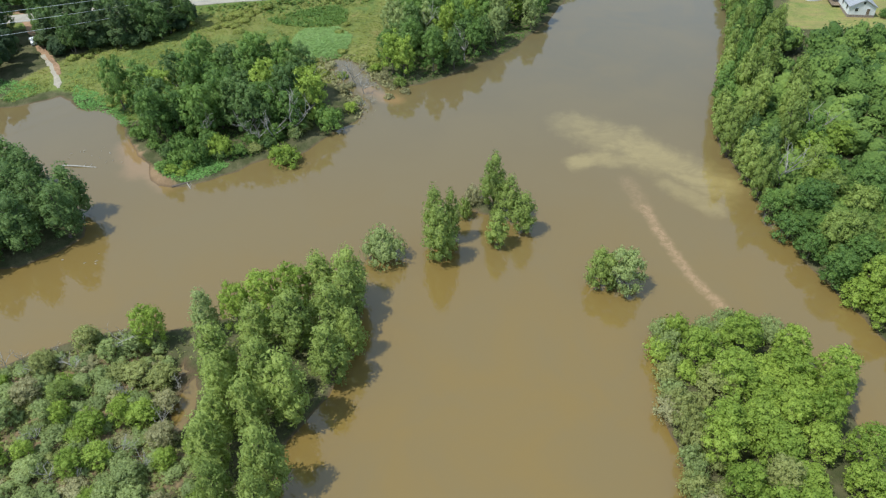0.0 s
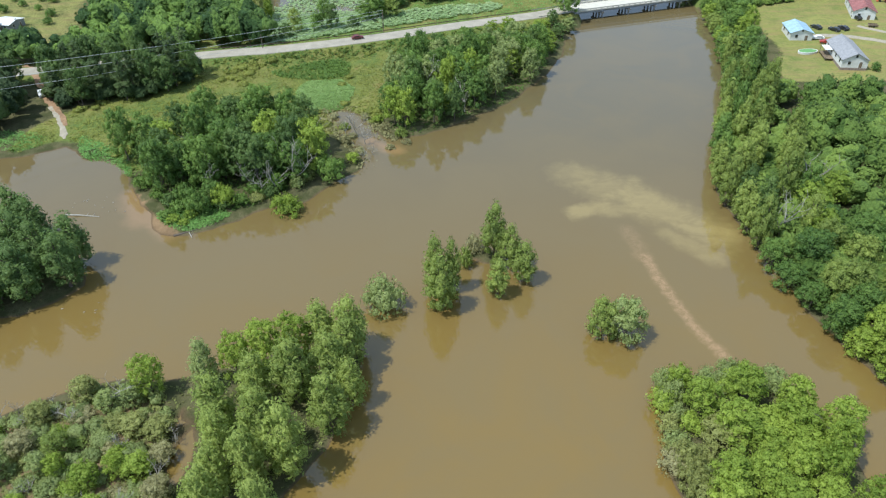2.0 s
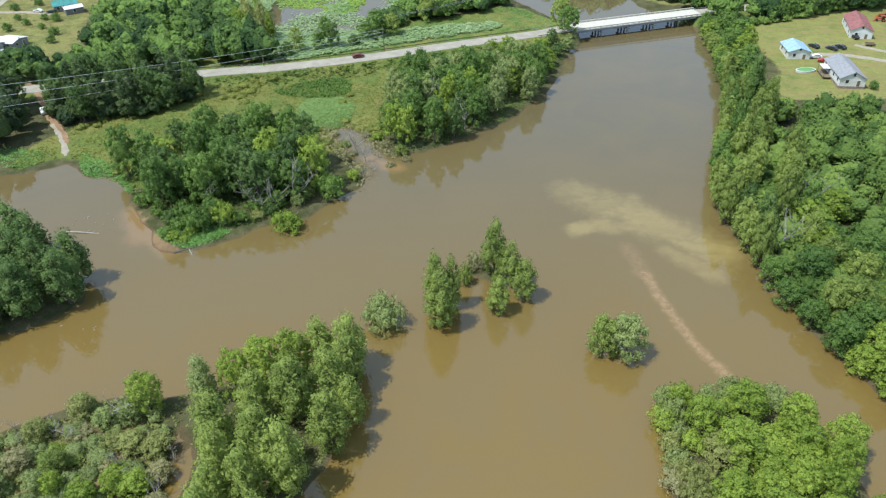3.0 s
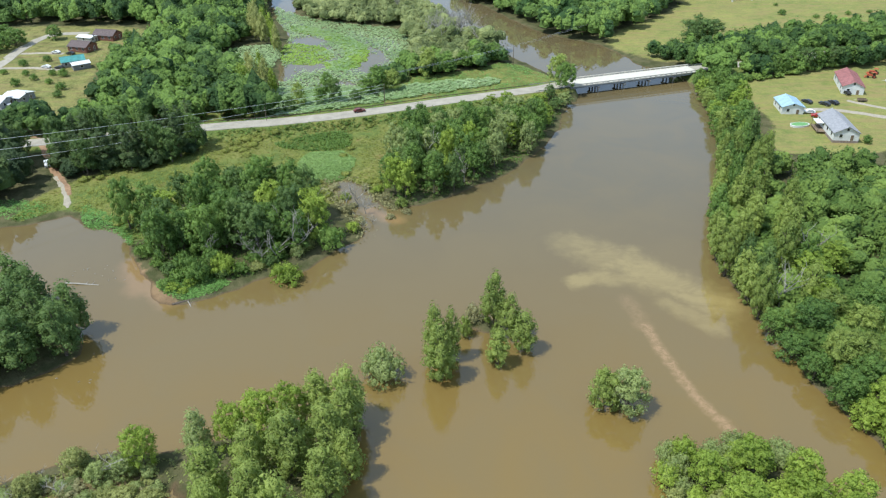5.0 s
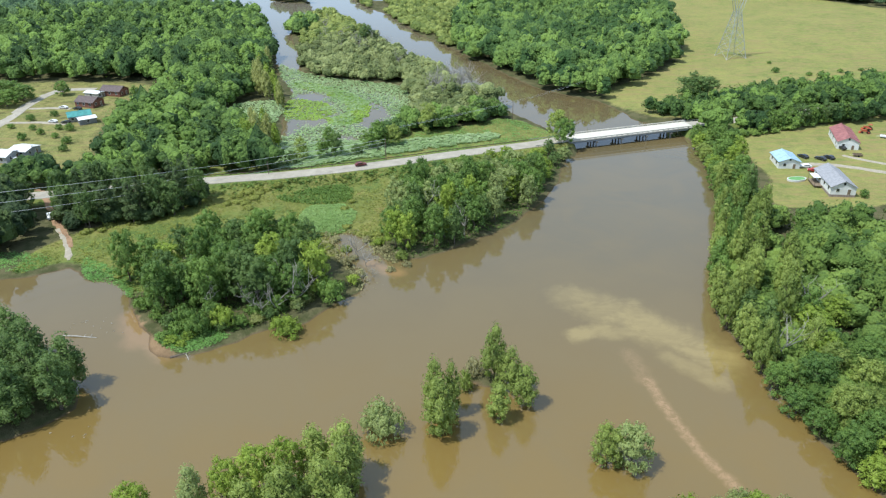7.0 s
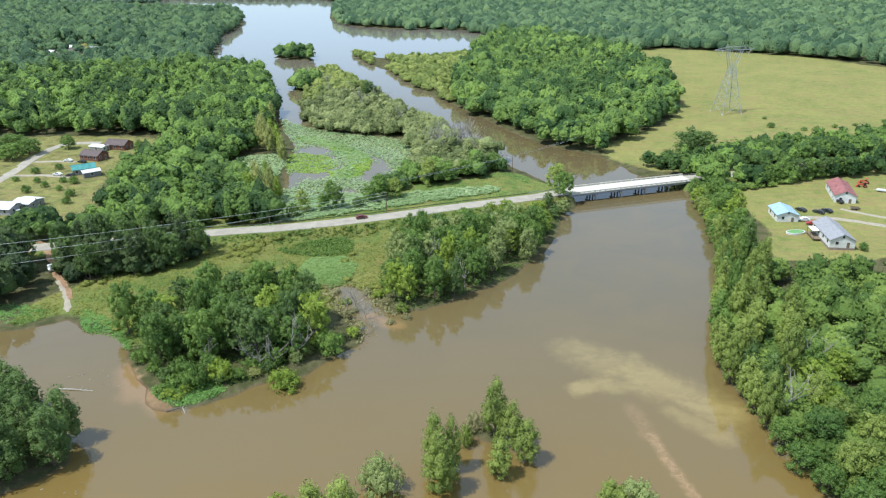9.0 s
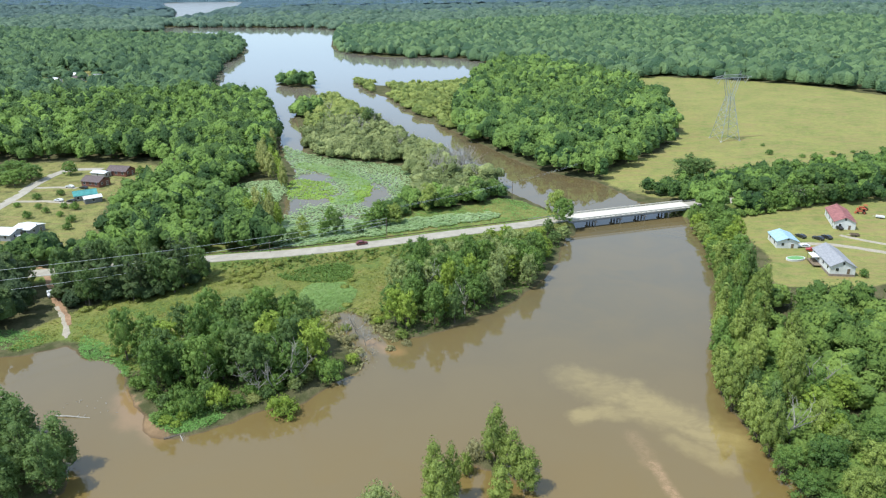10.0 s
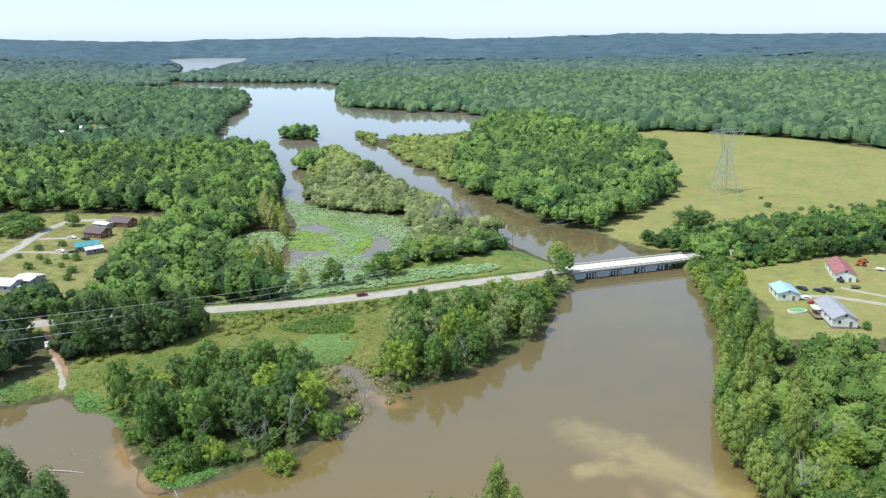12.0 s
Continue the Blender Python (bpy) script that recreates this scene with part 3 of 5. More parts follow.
def woodland(name, polys, gap, seed, leaf, high, label, detail=28, avoid=(), margin=.3, level=0, leaf_size=.42, lobes=13, width=1.0, patchy=False):
    """A wood of many trees as one mesh: each tree a lumpy leafy dome with sprays of leaves standing out of it."""
    DV, DF = dome(level)
    nv = len(DV)
    quads, cvs, cfs, soft, core_soft = [], [], [], [], []
    count = 0
    for k, poly in enumerate(polys):
        P, rng = scatter(poly, gap, seed + k, margin, avoid)
        if patchy:
            P = P[waves(P[:, 0], P[:, 1], 55, seed) + rng.normal(size=len(P)) * .25 > .3]
        n = len(P)
        if not n:
            continue
        r = width * gap * rng.uniform(.44, .76, n) * (1 + .18 * waves(P[:, 0], P[:, 1], gap * 9, seed))
        h = high * (rng.uniform(.64, 1.16, n) + .14 * waves(P[:, 0], P[:, 1], gap * 7, seed + 3))
        grand = rng.random(n) < .2
        r, h = r * np.where(grand, 1.35, 1), h * np.where(grand, 1.2, 1)
        lump = rng.normal(size=(n, nv, 1)) * (.16 if level else .13) + 1
        size = np.stack([r, r, h * .54], 1) * (.86 if lobes > 4 else 1)
        foot = np.stack([P[:, 0], P[:, 1], P[:, 2] + h * .46], 1)
        V = DV[None] * lump * size[:, None, :] + foot[:, None, :]
        cvs.append(V.reshape(-1, 3))
        core_soft.append((DV[None] * (1, 1, .9) + (lump - 1) * DV[None] * 2 + rng.normal(size=(n, nv, 3)) * .12 + (0, 0, .35)).reshape(-1, 3))
        cfs.append((DF[None] + (np.arange(n) * nv + count)[:, None, None]).reshape(-1, 3))
        count += n * nv
        if lobes:  # smaller rounded masses that stand out of each crown
            LV, LF = dome(0)
            m = n * lobes
            d = rng.normal(size=(m, 3))
            d[:, 2] = np.abs(d[:, 2]) * .95 - .1
            d /= np.linalg.norm(d, axis=1)[:, None]
            at = np.repeat(foot, lobes, 0) + d * np.repeat(size, lobes, 0) * rng.uniform(.72, 1.02, (m, 1))
            big = np.repeat(np.stack([r, r, r * .85], 1), lobes, 0) * rng.uniform(.2, .46, (m, 1))
            LP = LV[None] * (1 + rng.normal(size=(m, 12, 1)) * .12) * big[:, None, :] + at[:, None, :]
            cvs.append(LP.reshape(-1, 3))
            core_soft.append((LV[None] + d[:, None, :] * .5 + rng.normal(size=(m, 12, 3)) * .1 + (0, 0, .3)).reshape(-1, 3))
            cfs.append((LF[None] + (np.arange(m) * 12 + count)[:, None, None]).reshape(-1, 3))
            count += m * 12
        if detail:
            m = n * detail
            d = rng.normal(size=(m, 3))
            d[:, 2] = np.abs(d[:, 2]) * 1.1 - .35
            d /= np.linalg.norm(d, axis=1)[:, None]
            C = np.repeat(foot, detail, 0) + d * np.repeat(size, detail, 0) * rng.uniform(.9, 1.3, (m, 1))
            way = d + (0, 0, .4) + rng.normal(size=(m, 3)) * .25
            soft.append(np.repeat(way, 4, axis=0))
            N = way + rng.normal(size=(m, 3)) * .35
            N /= np.linalg.norm(N, axis=1)[:, None]
            T = np.cross(N, rng.normal(size=(m, 3)))
            T /= np.linalg.norm(T, axis=1)[:, None]
            B = np.cross(N, T)
            s = leaf_size * rng.uniform(.6, 1.5, (m, 1))
            quads.append(np.stack([C - T * s - N * s * .3, C - B * s * .6, C + T * s - N * s * .3, C + B * s * .6], 1))
    cv, cf = np.vstack(cvs), np.vstack(cfs)
    if detail:
        q = np.vstack(quads)
        k = np.arange(len(q))[:, None] * 4
        tri = np.vstack([k + (0, 1, 3), k + (1, 2, 3), cf + 4 * len(q)])
        me = mesh_from(name, np.vstack([q.reshape(-1, 3), cv]), tri, LEAF[leaf], normals=np.vstack(soft + core_soft))
    else:
        me = mesh_from(name, cv, cf, LEAF[leaf], normals=np.vstack(core_soft))
    return tagged(new(name, me), label, "woods", kind="stuff")


# trees standing in the shallows and on the mound, (x, y, height, radius)
for x, y, h, r in ((-2.3, 118.5, 16.1, 2.9), (1.2, 119.5, 14.6, 2.3), (-1.1, 113.0, 15.3, 3.6), (11, 130.5, 16.2, 3.2), (14.4, 127, 12.4, 2.8), (16.9, 121.9, 11.6, 3.0), (11, 117.3, 10.4, 2.8)):
    tree("cypress", "cypress", x, y, h, r, -0.4, "trees standing in the water")
for x, y, h, r, leaf in ((-13, 113.8, 9.0, 5.2, "willow"), (4.3, 127.5, 6.3, 2.0, "cypress"), (6.6, 133, 5.2, 2.8, "dry"), (11.5, 127.0, 3.6, 2.0, "cypress"), (31.0, 105, 11, 3.8, "cypress"), (35.3, 103.6, 12.6, 4.3, "willow")):
    tree("broad" if h > 10 else "shrub", leaf, x, y, h, r, -1.6 if h > 10 else -0.4, "trees standing in the water")
# the row of the west spit
for x, y, h, r in ((-17.3, 87.4, 12.7, 2.6), (-20.4, 81.4, 15, 3.6), (-25.9, 72.5, 18.2, 3.5), (-27.3, 59.5, 18.2, 3.5), (-27.3, 53.9, 15, 2.8), (-33.4, 55.3, 15, 2.9), (-36.5, 62.8, 15, 3.3),
                   (-31.5, 69.6, 15.5, 3.2), (-36.7, 68.4, 13, 2.8), (-39.4, 81.2, 15, 3.5), (-30.9, 77, 16, 3.4), (-27.3, 87.8, 16, 3.9), (-21.1, 90.8, 15, 3.7), (-18.8, 101.2, 14, 3.6),
                   (-24.4, 101, 13, 3.3), (-33.6, 86.6, 14, 3.2), (-18.3, 96, 14, 3.2), (-34, 49, 15, 3), (-37, 74.5, 14, 3.1)):
    tree("cypress", "cypress", x, y, h, r * 1.12, group="row of trees on the spit")
for x, y, h, r in ((-29.2, 98.5, 12.5, 3.9), (-34.6, 96.5, 12.5, 4.3), (-39, 93.9, 12, 3.4), (-54.4, 90.5, 10, 3.6)):
    tree("broad", "bright", x, y, h, r, group="row of trees on the spit")
tree("cypress", "willow", -44.6, 92.5, 12, 2.8, group="row of trees on the spit")
# brush behind the row
P, rng = scatter(BRUSH, 4.4, 21, .8)
for x, y, z in P:
    leaf = ("willow", "cypress", "bright", "willow", "bright", "dry", "bright", "olive", "willow", "dry")[rng.integers(10)]
    if z < .7:
        leaf = ("dry", "olive", "willow", "olive")[rng.integers(4)]
    tall = rng.random() ** 2
    if tall > .42:
        tree("broad", leaf, x, y, 2.6 + 3.6 * tall, rng.uniform(1.9, 3.0), z - .6, "brush on the spit")
    else:
        tree("shrub", leaf, x, y, 1.3 + 3.6 * tall, rng.uniform(1.3, 2.6) + 1.0 * tall, z, "brush on the spit")
# islands
P, rng = scatter(EAST_ISLE, 6.2, 22, -.4)
for x, y, z in P:
    edge = x < 42 - (y < 60) * 3 or y > 88
    if edge:
        tree("shrub", ("willow", "olive", "bright")[rng.integers(3)], x, y, rng.uniform(3.5, 5.8), rng.uniform(2.6, 3.4), z, "scrub round the east island")
    else:
        tree("broad", ("bright", "bright", "bright", "bright", "olive", "bright")[rng.integers(6)], x, y, rng.uniform(4.8, 11.4), rng.uniform(3.2, 4.9), z, "willows on the east island")
P, rng = scatter(EAST_ISLE, 3.4, 29, -1.6)
for x, y, z in P:
    if (x < 40.5 and y > 45) or (y > 88.5 and x < 60):
        tree("shrub", ("willow", "dry", "olive", "olive", "willow")[rng.integers(5)], x, y, rng.uniform(3.0, 5.6), rng.uniform(2.0, 3.2), max(z, -.3), "scrub round the east island")
P, rng = scatter(WEST_ISLE, 6.8, 23, .3)
for x, y, z in P:
    if x < -108:
        continue
    tree("cypress", "dark", x, y, rng.uniform(12.5, 15.5), rng.uniform(4.0, 5.0), z, "trees on the west island")
# grove on the north-west bank
GROVE = smooth_line([(-92, 178), (-84, 168), (-76, 160), (-66, 148), (-52, 152), (-41, 160), (-34, 168), (-32, 178), (-40, 188), (-52, 196), (-75, 190)])
P, rng = scatter(GROVE, 7.0, 24, 1.2)
for x, y, z in P:
    front = y < 157 + .25 * (x + 70)
    if front:
        tree("shrub" if rng.random() < .5 else "broad", ("bright", "broad")[rng.integers(2)], x, y, rng.uniform(4.5, 7.5), rng.uniform(2.8, 3.6), z, "grove on the bank")
    else:
        tree("broad", ("broad", "dark", "broad", "dark", "cypress", "broad", "bright")[rng.integers(7)], x, y, rng.uniform(11.5, 17.5), rng.uniform(4.2, 5.6), z, "grove on the bank")
for x, y, h, r, leaf in ((-39.8, 151, 6.2, 4.6, "bright"), (-30.2, 166.5, 6.8, 4.4, "broad"), (-38.5, 161, 4.0, 2.3, "willow")):
    tree("shrub", leaf, x, y, h, r, group="grove on the bank")
for x, y, h, r, leaf in ((-60, 150.5, 3, 2.4, "broad"), (-56, 152, 2.6, 2.2, "dark"), (-52, 154, 3.4, 2.5, "broad"), (-48, 155.5, 2.8, 2.2, "olive"), (-45, 157, 3.6, 2.4, "dark"), (-63, 148.5, 2.4, 2.0, "bright"), (-57, 155.5, 4.4, 2.6, "bright"), (-49, 159, 4.6, 2.8, "broad"),
                         (-67, 146.8, 1.7, 2.2, "bright"), (-64.2, 145.6, 1.2, 1.6, "bright"), (-69.5, 148.5, 2.0, 2.0, "broad"), (-67, 151.5, 3.2, 2.4, "broad"), (-70, 154, 3.8, 2.6, "dark"), (-74, 157.5, 3.4, 2.4, "broad"), (-80, 163, 3.6, 2.6, "broad"), (-36.5, 165, 3.4, 2.4, "olive")):
    tree("shrub", leaf, x, y, h, r, group="undergrowth before the grove")
for x, y, h, r, leaf in ((-27, 190, 2.2, 1.8, "dry"), (-30, 196, 2.6, 2, "cypress"), (-17.5, 194, 2.4, 1.8, "dry"), (-12.5, 190, 3, 2.2, "cypress"), (-25.5, 175, 3.2, 2.4, "bright"), (-28.5, 186, 3, 2, "dry"), (-34, 203, 2.4, 2, "dry"),
                         (-24, 202, 2, 1.8, "dry"), (-11, 186, 2.2, 1.8, "dry"), (-20, 199, 2.6, 2, "bright"), (-24, 180, 2.4, 1.8, "dry"), (-15.5, 183, 2, 1.6, "dry")):
    tree("shrub", leaf, x, y, h, r, group="scrub round the drowned inlet")
woodland("meadow_weeds", [MEADOW], 3.4, 36, "grass", 1.0, "low clumps of tall yellow-green weeds in the meadow", 26, (GROVE,), 2.0, leaf_size=.34, lobes=3, width=.75, patchy=True)
woodland("low_brush", [BRUSH], 4.8, 38, "willow", 1.3, "low olive tangled brush on the spit", 34, (), .8, leaf_size=.28, lobes=5, width=.55)
# grove along the bank to the bridge
BANK = smooth_line([(-14, 192), (-5, 193), (8, 203), (21, 214), (36, 240), (48, 272), (54, 286), (44, 281), (24, 270), (6, 257), (-8, 243), (-16, 226), (-18, 204)])
P, rng = scatter(BANK, 6.5, 25, .8)
for x, y, z in P:
    tree("broad", ("broad", "broad", "bright", "willow", "dark")[rng.integers(5)], x, y, rng.uniform(9.5, 15.5) * (.52 if y > 248 else 1), rng.uniform(3.4, 4.8) * (.8 if y > 248 else 1), z, "trees along the bank")
# east bank
EAST = smooth_line([(74, 150), (74, 165), (81, 188), (89, 208), (98, 212), (112, 206), (150, 204), (230, 216), (240, 150), (200, 90), (110, 66), (90, 80), (84, 92), (80, 104), (78, 118), (75, 134)])
EDGE = smooth_line([(69, 150), (70, 165), (76, 188), (84, 208), (96, 240), (104, 270), (107, 302), (118, 302), (119, 280), (112, 248), (105, 222), (103, 200), (98, 180), (97, 150), (104, 110), (118, 84), (88, 72), (79, 92), (75, 104), (73, 118), (70, 134)])
P, rng = scatter(EDGE, 8.0, 26, 3.4)
for x, y, z in P:
    if y > 128 and x < 74 + (y - 130) * .33 + 9 and y < 232:
        tree("cypress", ("cypress", "broad", "cypress", "dark")[rng.integers(4)], x, y, rng.uniform(12, 17.5), rng.uniform(2.6, 3.2), z, "trees on the east bank")
    else:
        tree("broad", ("broad", "broad", "bright", "broad", "cypress")[rng.integers(5)], x, y, rng.uniform(8, 11), rng.uniform(3.8, 5.2), z, "trees on the east bank")
BRINK = smooth_line([(90, 72), (81.5, 91), (78.2, 102), (74.2, 117), (71.6, 133), (70.6, 145), (69.8, 156), (72.4, 165), (81.4, 188), (88.8, 208), (98.6, 240), (104.5, 272), (108.5, 296)], False, 12)
rng = np.random.default_rng(30)
walked = 0.0
for p, q in zip(BRINK[:-1], BRINK[1:]):
    walked += math.dist(p, q)
    if walked > 6.0:
        walked = rng.uniform(-.8, .8)
        x, y = q + rng.normal(size=2) * .5
        if 128 < y < 236:
            tree("cypress", ("cypress", "broad")[rng.integers(2)], x, y, rng.uniform(9, 16), rng.uniform(2.5, 3.1), -.1, "trees on the east bank")
        else:
            tree("broad", ("broad", "bright", "broad", "cypress")[rng.integers(4)], x, y, rng.uniform(6, 10), rng.uniform(3.0, 4.2), -.1, "trees on the east bank")
woodland("east_undergrowth", [EDGE], 5.2, 39, "leafy", 5, "green undergrowth between the trees of the bank", 90, margin=3.2, lobes=7, leaf_size=.4)
woodland("woods_east_bank", [EAST], 6.4, 31, "leafy", 9.5, "dense fresh green woods behind the east bank", 190, (EDGE,), lobes=11, leaf_size=.44)
# pines by the boat track
PINES = smooth_line([(-130, 222), (-121, 212), (-108, 214), (-96, 219), (-87, 227), (-84, 236), (-94, 240), (-112, 238), (-132, 236)])
PINES_WEST = smooth_line([(-215, 192), (-150, 190), (-130, 196), (-132, 206), (-139, 219), (-150, 227), (-172, 222), (-215, 207)])
P, rng = scatter(PINES, 6.0, 27, 2)
for x, y, z in P:
    kind = "pine" if rng.random() < .65 else "broad"
    tree(kind, "pine" if kind == "pine" else "dark", x, y, rng.uniform(12, 16.5) + (2 if y > 226 else 0), rng.uniform(2.8, 3.6) if kind == "pine" else rng.uniform(3.6, 4.6), z, "stand of pines by the track")
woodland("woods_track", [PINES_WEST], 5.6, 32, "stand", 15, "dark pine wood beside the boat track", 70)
woodland("roadside_row", [smooth_line([(-215, 233), (-150, 245), (-122, 252), (-124, 264), (-150, 259), (-215, 248)])], 6, 35, "west", 10.5, "dark trees between road and lawn", 60)
for x, y, h in ((-142.5, 226.5, 14), (-149, 226, 15), (-155, 225, 14), (-126, 228, 15)):
    tree("broad", "dark", x, y, h, 3.9, group="stand of pines by the track")
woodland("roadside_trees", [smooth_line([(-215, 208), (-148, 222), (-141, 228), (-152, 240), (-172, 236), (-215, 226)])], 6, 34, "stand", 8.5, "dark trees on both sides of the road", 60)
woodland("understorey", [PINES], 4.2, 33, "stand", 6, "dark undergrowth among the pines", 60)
# ---- woods ----
WEST_NEAR = smooth_line([(-100, 254), (-66, 262), (-78, 284), (-86, 300), (-92, 314), (-95, 335), (-101, 380), (-103, 425), (-112, 488), (-141, 580), (-175, 640), (-300, 640), (-400, 560), (-330, 420), (-250, 410), (-150, 400), (-146, 330), (-138, 285), (-128, 258)])
LOW_MARSH = smooth_line([(-100, 328), (-90, 326), (-80, 318), (-78, 350), (-86, 364), (-100, 362), (-108, 348)])
WEST_FAR = smooth_line([(-175, 640), (-212, 668), (-240, 765), (-275, 995), (-297, 1098), (-392, 1323), (-950, 1380), (-640, 820), (-420, 560), (-300, 640)])
FAR_YARDS = smooth_line([(-470, 850), (-440, 870), (-390, 850), (-350, 800), (-325, 745), (-305, 700), (-345, 672), (-385, 715), (-430, 780)])
woodland("woods_west", [WEST_NEAR], 8.0, 41, "west", 14, "dense mixed green woods behind the road", 54, (CLEARING, LOW_MARSH), lobes=8, leaf_size=.68)
woodland("far_yard_trees", [FAR_YARDS], 19, 59, "west_far", 8, "garden trees round the distant houses", 30, lobes=6, leaf_size=.8, width=.6)
GROVE_EAST = smooth_line([(19, 452), (49, 387), (78, 359), (100, 385), (141, 437), (168, 543), (172, 700), (120, 830), (60, 860), (30, 700), (8, 535)])
woodland("woods_peninsula", [GROVE_EAST], 8.6, 43, "mid", 15, "rounded dense green wood between river and field", 54, margin=-1.2, lobes=8, leaf_size=.74)
HEDGE = smooth_line([(111, 300), (122, 297), (150, 306), (200, 317), (262, 335), (420, 384), (420, 428), (250, 384), (140, 350), (100, 338), (104, 326), (112, 318)])
roadside = {"broad": [], "dark": [], "cypress": []}
for x, y, h, r, leaf in ((-57, 276, 10, 3.6, "cypress"), (-46, 281, 12.5, 3.6, "broad"), (-43, 279, 11, 3, "dark"), (-49, 278, 8, 3, "broad"), (-27, 291, 11.5, 5, "broad"), (-21, 293, 10, 4.6, "cypress"), (-31, 288, 8, 4, "broad"), (-60, 270, 6, 3, "dark"), (-66, 268, 7, 3.4, "broad"), (-35, 281, 5, 3, "dark"), (-6, 311, 13, 5.2, "cypress"), (2, 314, 10, 5, "broad"),
                         (10, 322, 9, 5, "broad"), (18, 330, 10, 6, "dark"), (24, 334, 9, 5.5, "broad"), (50.5, 285, 11.5, 5.0, "broad"), (49, 296, 13, 5.0, "cypress"), (-52, 516, 13, 6.5, "dark"), (124, 352, 15, 9, "dark"), (132, 356, 13, 8, "dark"), (190.7, 320.5, 5.5, 4.2, "dark"), (160, 311, 11, 5, "dark"), (167, 313, 10.5, 5, "broad"), (174, 315, 11, 5, "dark"), (153, 309, 11, 5, "broad"), (146, 307, 10, 5, "broad"), (181, 317, 10, 5, "broad")):
    roadside[leaf].append(("broad", leaf, x, y, h, r))
for leaf, specs in roadside.items():
    stand("roadside_stand", "loose stand of leafy trees north of the road", specs)
pond_trees = {"bright": [], "olive": []}
for x, y, h, r, leaf in ((-80, 286, 15, 3.2, "bright"), (-76, 283, 13, 3.0, "bright"), (-73, 287, 15, 2.8, "olive"), (-78, 292, 17, 3.1, "olive"), (-83, 291, 14, 3.2, "bright"), (-81, 298, 17, 2.9, "olive"), (-77, 301, 16, 2.8, "bright"),
                         (-74, 296, 15, 2.6, "olive"), (-70.5, 292, 12, 2.4, "bright"), (-90, 368, 16, 3.2, "olive"), (-94, 374, 17, 3.3, "olive"), (-88, 376, 15, 2.8, "bright"), (-97, 380, 18, 3.2, "olive"), (-93, 384, 16, 3.0, "bright"),
                         (-100, 388, 17, 3.0, "olive"), (-80.5, 353, 15, 2.6, "olive"), (-83, 360, 12, 2.4, "bright"), (-102, 404, 15, 3.0, "olive"), (-105, 420, 14, 3.0, "bright"), (-104, 436, 15, 2.8, "olive"), (-109, 455, 13, 2.8, "olive")):
    pond_trees[leaf].append(("cypress", leaf, x, y, h, r))
for leaf, specs in pond_trees.items():
    stand("pond_trees", "tall slender yellow-green trees beside the lily pond", specs)
for x, y, h, r in ((-220, 358, 9, 7), (-217, 369, 9, 7), (-228, 375, 10, 8), (-232, 362, 10, 8), (-202, 380, 8, 4.5), (-188, 320, 3, 2), (-181, 313, 3, 2), (-185, 305, 4, 2.4), (-170, 318, 4, 2.5), (-163, 300, 4, 2.6), (-172, 308, 3, 2), (-160, 290, 3.5, 2.2),
                   (-176, 320, 3, 2), (-196, 334, 4, 2.4), (-188, 341, 3.6, 2.3), (-160, 372, 7, 3.6), (146, 229.5, 2.6, 1.8), (147.5, 232, 2.2, 1.6), (-160, 352, 6, 3), (-199, 322, 3, 2)):
    tree("broad" if h > 5 else "shrub", "broad", x, y, h, r, group="garden trees and shrubs")
for x, y, h, r in ((191, 411, 3.5, 2.6), (206, 402, 2.4, 2.2), (214, 404, 2.0, 2.0), (226, 407, 2.6, 2.0), (240, 411, 2.0, 1.8), (262, 420, 2.4, 2.2), (196, 432, 1.8, 1.5)):
    tree("shrub", "broad", x, y, h, r, group="bushes along the field's fence line")
woodland("hedgerow_trees", [HEDGE], 6.5, 44, "west", 9.5, "row of dense green trees along the road", 80, lobes=10, leaf_size=.55)
LOW_HEDGE = smooth_line([(125, 294), (150, 303.5), (185, 317.5), (216, 331), (216, 334), (184, 320.5), (149, 306.5), (124, 297)])
woodland("low_hedge", [LOW_HEDGE], 2.6, 58, "leafy", 3.0, "low rough green hedge along the lawn", 40, leaf_size=.35, lobes=6)
MARSH = smooth_line([(-90, 760), (-72, 698), (-43, 635), (-16, 552), (14, 500), (24, 600), (30, 700), (22, 738), (-10, 715), (-48, 717), (-70, 735)])
MARSH_GAP = smooth_line([(-64, 690), (-50, 655), (-46, 690), (-58, 740), (-66, 740)])
woodland("scrub_marsh", [MARSH], 6.6, 45, "yellow", 5.5, "pale yellow-green marsh scrub along the channel", 26, (MARSH_GAP,), margin=.2, lobes=6, leaf_size=.6)
ISLE_TIP = smooth_line([(-114, 590), (-98, 650), (-80, 610), (-60, 560), (-74, 520), (-92, 500), (-100, 540)])
ISLE_MID = smooth_line([(-92, 500), (-60, 540), (-46, 520), (-22, 460), (-18, 412), (-40, 407), (-70, 421), (-90, 440)])
ISLE_SOUTH = smooth_line([(-20, 450), (10, 392), (28, 350), (10, 324), (-14, 328), (-15, 385), (-24, 415)])
woodland("scrub_tip", [ISLE_TIP], 6.4, 46, "yellow", 5.5, "yellow-green scrub on the tip of the long island", 70, margin=.3, lobes=9, leaf_size=.5)
woodland("scrub_island", [ISLE_MID], 5.6, 54, "scrub", 6.0, "pale green and grey scrub on the long island", 80, margin=.5, lobes=9, leaf_size=.5)
woodland("scrub_south", [ISLE_SOUTH], 7.6, 55, "scrub", 8.5, "loose green scrub between road and channel", 90, margin=.5, lobes=10, leaf_size=.5)
